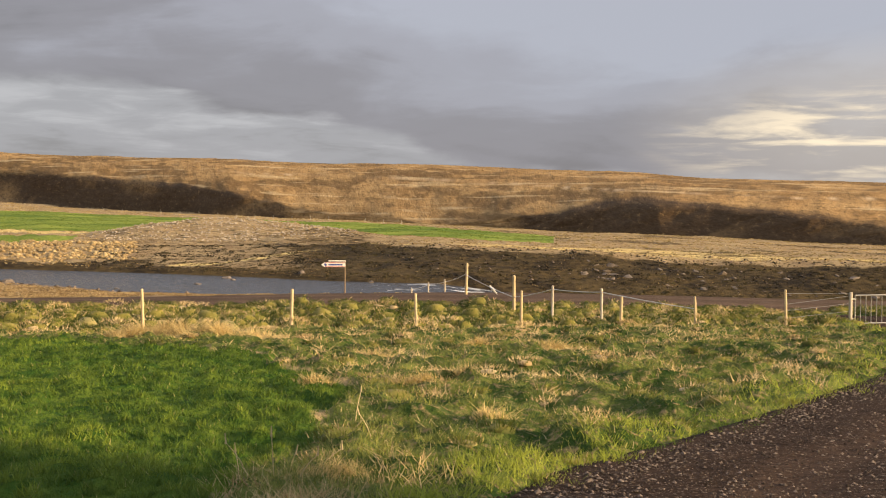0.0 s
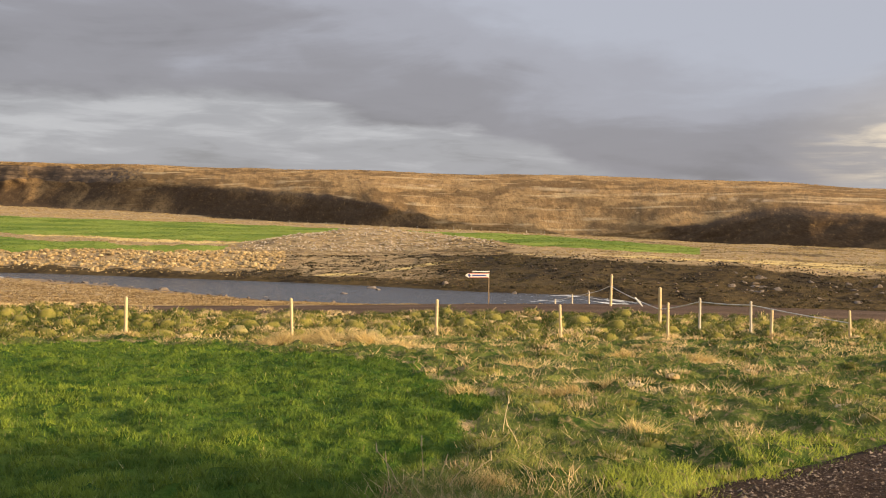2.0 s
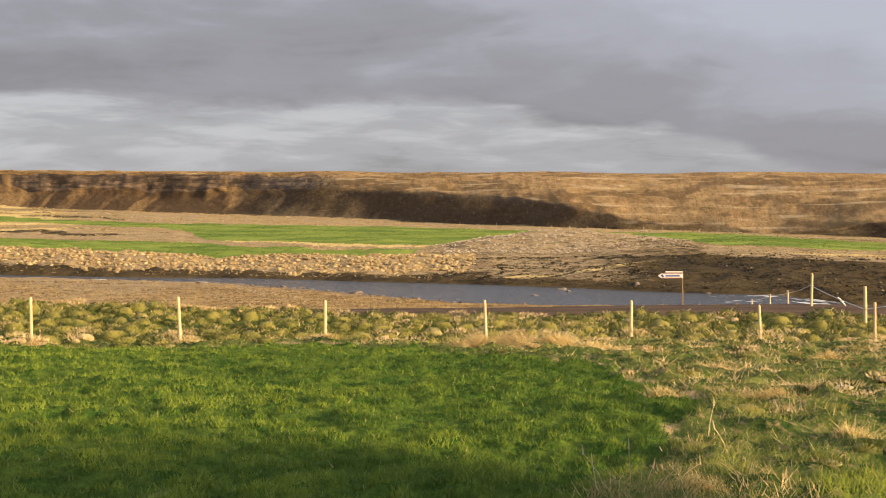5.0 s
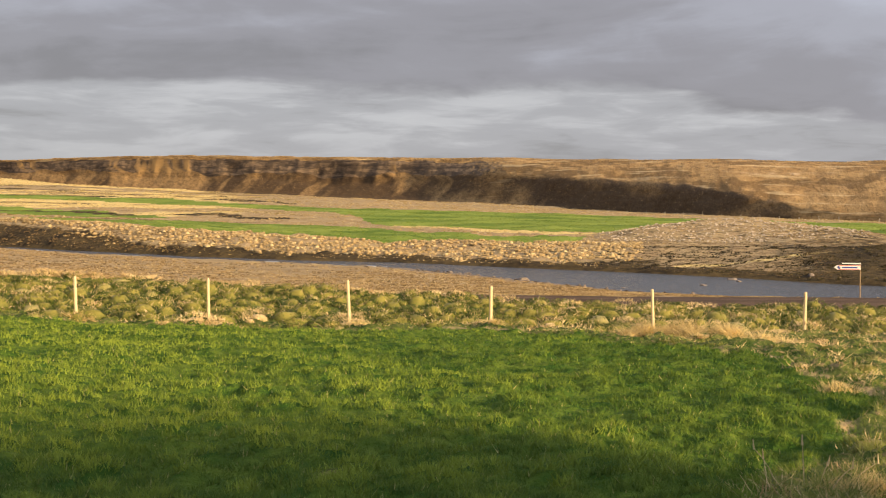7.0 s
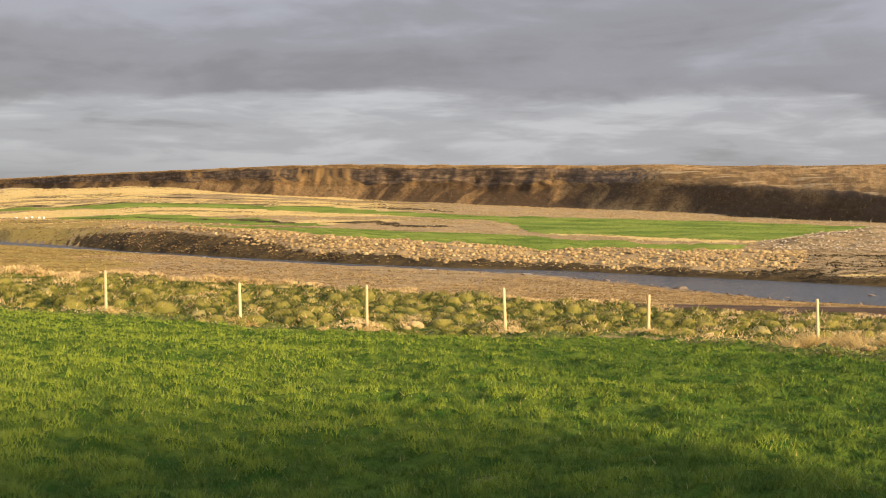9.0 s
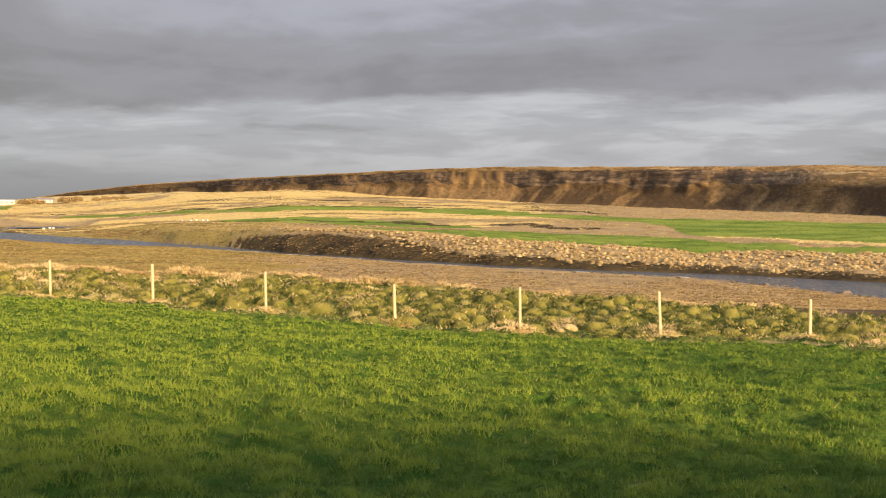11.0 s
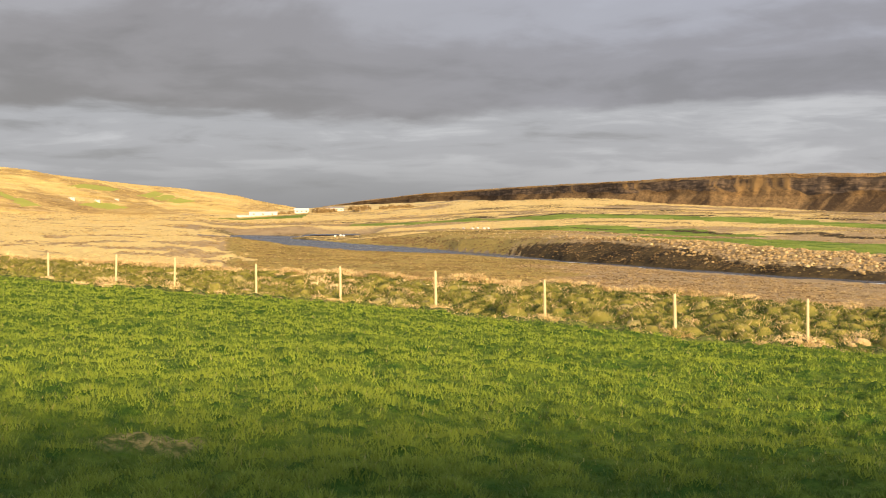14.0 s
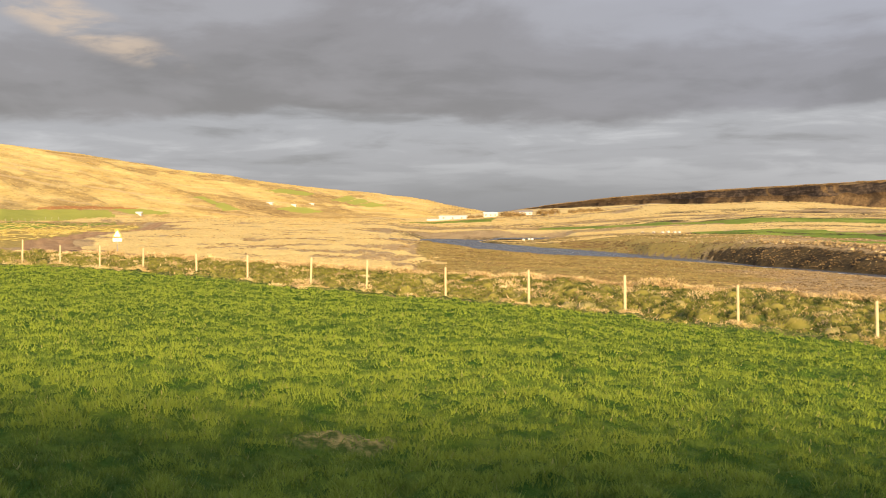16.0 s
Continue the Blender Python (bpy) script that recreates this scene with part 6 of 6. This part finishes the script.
    heath = q & (b < 16) & ((b > 2) | (d < bank[ok] + 1)) & (d < 200) & (r.uniform(0, 1, len(x)) < 0.97 - 0.62 * smooth(128, 146, d))
    q = q & ~heath
    tufts("heath_grass", x[heath], y[heath], height(x[heath], y[heath]), w[heath] * 2.2, w[heath] * 0.28, 3, SCRUB, "brown heath grass around the hillock", 47, 1.0, 3.0)
    tufts("olive_grass", x[olive], y[olive], height(x[olive], y[olive]), w[olive] * 1.6, w[olive] * 0.5, 3, OLIVE, "olive and brown grass on the valley floor", 45)
    x2, y2 = sector(26000, 35, 54, 118, 420, 2.4, r)
    d2, b2 = np.hypot(x2, y2), bearing_of(x2, y2)
    ok2 = (d2 > along(D_FAR, b2) + 0.4) & (d2 < along(D_BANK, b2) + 1)
    x2, y2, d2 = x2[ok2], y2[ok2], d2[ok2]
    tufts("bank_turf", x2, y2, height(x2, y2) - 0.02, 0.0020 * d2, 0.0010 * d2, 4, SCRUB, "dark brown turf on the eroded bank", 46)
    tufts("bank_grass", x[q], y[q], height(x[q], y[q]), w[q] * 1.6, w[q] * 0.6, 3, BANK, "dry tussock grass beyond the river", 33)
    tufts("bleached_grass", x[bar], y[bar], height(x[bar], y[bar]), w[bar] * 1.6, w[bar] * 0.7, 3, BLEACHED, "bleached grass strips on the valley floor", 40)
    tufts("hay_field_grass", x[field], y[field], height(x[field], y[field]), w[field] * 1.8, w[field] * 0.3, 3, HAY, "fresh green grass of the hay fields", 37)

    # coarse grass on the slopes
    X, Y, Z, V, kind = plateau_grid
    sel = np.argwhere((V > 0.8) & (V < 1.0) & (kind < 0.15))
    pick = sel[r.integers(0, len(sel), 14000)]
    i, j = pick[:, 0], pick[:, 1]
    dd = np.hypot(X[i, j], Y[i, j])
    tufts("slope_grass", X[i, j] + r.uniform(-2, 2, len(i)), Y[i, j] + r.uniform(-2, 2, len(i)), Z[i, j] - 0.1, 0.0015 * dd, 0.0004 * dd, 3, SLOPE, "coarse dry grass on the plateau slope", 34)
    X, Y, Z, V, Bm, hf = hill_grid
    sel = np.argwhere((V > 0.0) & (V < 1.0) & (hf < 0.5) & (Bm < 84))
    pick = sel[r.integers(0, len(sel), 22000)]
    i, j = pick[:, 0], pick[:, 1]
    dd = np.hypot(X[i, j], Y[i, j])
    tufts("hill_grass", X[i, j] + r.uniform(-2, 2, len(i)), Y[i, j] + r.uniform(-2, 2, len(i)), Z[i, j] - 0.15, 0.0012 * dd, 0.0003 * dd, 3, HILL_GRASS, "sunlit yellow grass on the hillside", 35)


MEADOW = blade_material("meadow_blades", (0.34, 0.285, 0.075), (0.60, 0.49, 0.16), (0.62, 0.50, 0.24), 0.88, 0.10, thin=0.25)
SCRUB = blade_material("scrub_blades", (0.12, 0.082, 0.038), (0.25, 0.172, 0.080), (0.40, 0.30, 0.15), 0.96, 0.12, thin=0.2)
OLIVE = blade_material("olive_blades", (0.16, 0.120, 0.040), (0.40, 0.305, 0.115), (0.54, 0.42, 0.20), 0.90, 0.15, thin=0.25)
CLOD = blade_material("earth_clods", (0.022, 0.018, 0.010), (0.105, 0.085, 0.030), (0.19, 0.15, 0.075), 0.90, 0.25, thin=0.2)
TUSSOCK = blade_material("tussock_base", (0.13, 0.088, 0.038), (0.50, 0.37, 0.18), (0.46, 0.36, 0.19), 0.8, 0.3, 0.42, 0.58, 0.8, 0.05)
HAY = blade_material("hay_blades", (0.105, 0.180, 0.026), (0.255, 0.315, 0.058), (0.24, 0.27, 0.08), 0.93, 0.05)
PLAIN = blade_material("plain_blades", (0.20, 0.130, 0.060), (0.56, 0.42, 0.21), (0.62, 0.50, 0.29), 0.88, 0.45, 0.40, 0.60)
BLEACHED = blade_material("bleached_blades", (0.56, 0.425, 0.180), (0.82, 0.66, 0.325), (0.30, 0.20, 0.08), 0.94, 0.15)
BANK = blade_material("bank_blades", (0.29, 0.200, 0.085), (0.60, 0.450, 0.205), (0.64, 0.54, 0.34), 0.82, 0.10)
SLOPE = blade_material("slope_blades", (0.31, 0.205, 0.095), (0.56, 0.40, 0.20), (0.22, 0.15, 0.08), 0.76, 0.04)
HILL_GRASS = blade_material("hill_blades", (0.60, 0.43, 0.135), (0.84, 0.64, 0.250), (0.44, 0.31, 0.14), 0.90, 0.02)
build_grass()


# a heap of dead grass and dry stalks close to the viewpoint
def grass_heap(bearing, d, wide, tall, seed):
    r = np.random.default_rng(seed)
    x0, y0 = at(bearing, d)
    n = int(520 * max(1.0, (wide / 0.6) ** 2))
    locks = int(6 + 12 * wide)                                      # matted locks, each combed its own way
    q, a = np.abs(r.normal(0, 0.6, locks)), r.uniform(0, 2 * np.pi, locks)
    lx, ly = x0 + q * np.cos(a) * wide, y0 + q * np.sin(a) * wide * 0.7
    rise = tall * np.exp(-0.7 * q ** 2) * r.uniform(0.45, 1.25, locks)
    pick = r.integers(0, locks, n)
    spread = 0.09 + 0.05 * wide
    x, y = lx[pick] + r.normal(0, spread, n), ly[pick] + r.normal(0, spread, n)
    off = np.hypot(x - lx[pick], y - ly[pick]) / spread
    comb = r.uniform(0, 2 * np.pi, locks)[pick]
    ob = blades("dead_grass_heap", x, y, height(x, y), rise[pick] * np.exp(-0.3 * off ** 2) * r.uniform(0.5, 1.1, n) + 0.02, np.full(n, 0.007 + 0.0005 * d), BLEACHED, "flattened heap of pale dead grass in the pasture", 2.6, seed, tone_shade=np.zeros(n), toward=comb, flat=0.15)
    return ob


for i, (hb, d, wide, tall) in enumerate(((4.1, 9.3, 0.42, 0.11), (5.2, 9.1, 0.26, 0.08), (10.2, 7.7, 0.22, 0.06), (11.4, 30.8, 1.3, 0.42), (13.2, 31.1, 1.1, 0.4), (9.9, 30.2, 0.9, 0.4), (14.6, 31.0, 0.6, 0.36), (0.6, 17, 0.35, 0.2), (-1.6, 18.5, 0.4, 0.2), (-5.6, 24.5, 0.45, 0.32), (15.8, 31.4, 0.8, 0.36), (8.6, 29.4, 0.8, 0.34), (7.3, 28.2, 0.6, 0.3), (5.4, 17.5, 0.3, 0.16), (-3.4, 13.2, 0.28, 0.15), (3.0, 22.5, 0.5, 0.28), (-2.2, 27.0, 0.5, 0.3))):
    grass_heap(hb, d, wide, tall, 200 + i)
for i, (x, y, h) in enumerate(main_posts):
    if bearing_of(x, y) > 20:
        grass_heap(float(bearing_of(x, y)) - 0.15, math.hypot(x, y) - 0.45, 0.42 + 0.1 * (i % 3), 0.20, 240 + i)


def dry_stalk(bearing, d, tall, lean, seed):
    x, y = at(bearing, d)
    s = thing("dry_stalk", x, y, gz(x, y))
    r = random.Random(seed)
    bm = bmesh.new()
    p = Vector((0, 0, -0.03))
    dirn = Vector((math.cos(seed), math.sin(seed), 0)) * lean
    for i in range(4):
        q = p + Vector((dirn.x * tall / 4 * (0.5 + i * 0.4), dirn.y * tall / 4 * (0.5 + i * 0.4), tall / 4))
        rod(bm, p, q, 0.0045 - i * 0.0005, 0.004 - i * 0.0005, 6)
        p = q
    part("stem", bm, POST, s)
    bm = bmesh.new()
    rod(bm, p - Vector((0, 0, 0.01)), p + Vector((r.uniform(-0.02, 0.02), r.uniform(-0.02, 0.02), 0.07)), 0.008, 0.002, 7)
    part("seed_head", bm, POST, s, "dry brown seed head")
    return tagged(s, "dry brown weed stalk standing in rough grass", "weed", "dry stalks")


for i, (hb, d, tall, lean) in enumerate(((7.9, 9.3, 0.30, 0.5), (6.7, 9.2, 0.36, 0.1), (6.0, 9.4, 0.2, 0.4), (4.6, 9.6, 0.18, 0.9), (3.2, 12.6, 0.34, 0.35), (8.3, 9.4, 0.22, 0.3), (2.3, 11.0, 0.26, 0.4), (-5.6, 14.5, 0.25, 0.2), (-8.0, 19.5, 0.45, 0.5), (5.6, 9.1, 0.24, 0.6))):
    dry_stalk(hb, d, tall, lean, 60 + i)


def scatter_stones(name, x, y, z, size, label, seed, material=None):
    """Loose stones too many to count, as one mesh of small six-cornered lumps."""
    r = np.random.default_rng(seed)
    n = len(x)
    base = np.array([(1, 0, 0), (-1, 0, 0), (0, 1, 0), (0, -1, 0), (0, 0, 0.7), (0, 0, -0.5)], float)
    V = base[None] * r.uniform(0.55, 1.2, (n, 6, 1)) * size[:, None, None]
    a = r.uniform(0, 6.28, n)
    c, s = np.cos(a)[:, None], np.sin(a)[:, None]
    V = np.stack([V[..., 0] * c - V[..., 1] * s, V[..., 0] * s + V[..., 1] * c, V[..., 2]], -1) + np.stack([x, y, z], 1)[:, None]
    F = np.array([(0, 2, 4), (2, 1, 4), (1, 3, 4), (3, 0, 4), (2, 0, 5), (1, 2, 5), (3, 1, 5), (0, 3, 5)])
    F = (F[None] + 6 * np.arange(n)[:, None, None]).reshape(-1, 3)
    ob = mesh_object(name, V.reshape(-1, 3), F, material or PEBBLE, smooth_shade=False)
    return tagged(ob, label, "stones", kind="stuff")


def pebble_material():
    m = Mat("pebble_mat", 0.85, 0, 0.3)
    m.color(m.mix(m.ramp(m.island(), [(0.2, 0.0), (1.0, 1.0)]), (0.026, 0.018, 0.013), (0.23, 0.185, 0.155)))
    return m.m


PEBBLE = pebble_material()
PALE_STONE = stone_material("pale_stone", (0.28, 0.235, 0.18), (0.52, 0.45, 0.36))
rr = np.random.default_rng(77)
px, py = sector(105000, -24, 2, 6.0, 40, 1.35, rr)
e_, w_ = drive_side(py)
lane_u = (px - e_) / w_
ok = ~drive_clear(px, py) & (rr.uniform(0, 1, len(px)) < 0.35 + 0.65 * np.exp(-((lane_u - 0.45) / 0.08) ** 2) + 0.6 * np.exp(-((lane_u - 0.06) / 0.05) ** 2) + 0.3 * fbm(px / 0.8, py / 2.5, 2, 19))
px, py = px[ok], py[ok]
scatter_stones("drive_stones", px, py, drive_z(px, py) + 0.004, 0.004 + 0.018 * rr.uniform(0, 1, len(px)) ** 4 + 0.00020 * np.hypot(px, py), "loose pale stones on the gravel driveway", 3)
px, py = sector(2200, 4, 16, 118, 172, 1.0, rr)
keep = (np.hypot(*(np.array([px, py]) - np.array(at(9.5, 150))[:, None])) < 20)
px, py = px[keep], py[keep]
scatter_stones("hillock_stones", px, py, height(px, py) + 0.05, rr.uniform(0.06, 0.22, len(px)), "pale stones strewn over the grassy hillock", 4, PALE_STONE)
px, py = sector(900, 10, 32, 72, 118, 1.0, rr)
keep = np.abs(np.hypot(px, py) - along(D_NEAR, bearing_of(px, py)) + 2) < 4
px, py = px[keep], py[keep]
scatter_stones("shore_stones", px, py, height(px, py) + 0.02, rr.uniform(0.05, 0.2, len(px)), "small stones along the river shore", 5)
px, py = sector(420, -21, 3, 90, 108, 1.0, rr)
scatter_stones("bank_stones", px, py, height(px, py) + 0.05, rr.uniform(0.05, 0.16, len(px)), "stones lying in the eroded river bank", 6)
# bigger stones washed to the edge of the gravel
py = rr.uniform(6.0, 34, 700)
e_, w_ = drive_side(py)
px = e_ + np.abs(rr.normal(0.05, 0.30, len(py)))
scatter_stones("edge_stones", px, py, drive_z(px, py) + 0.008, rr.uniform(0.012, 0.034, len(px)), "grey stones along the grassy edge of the driveway", 8)
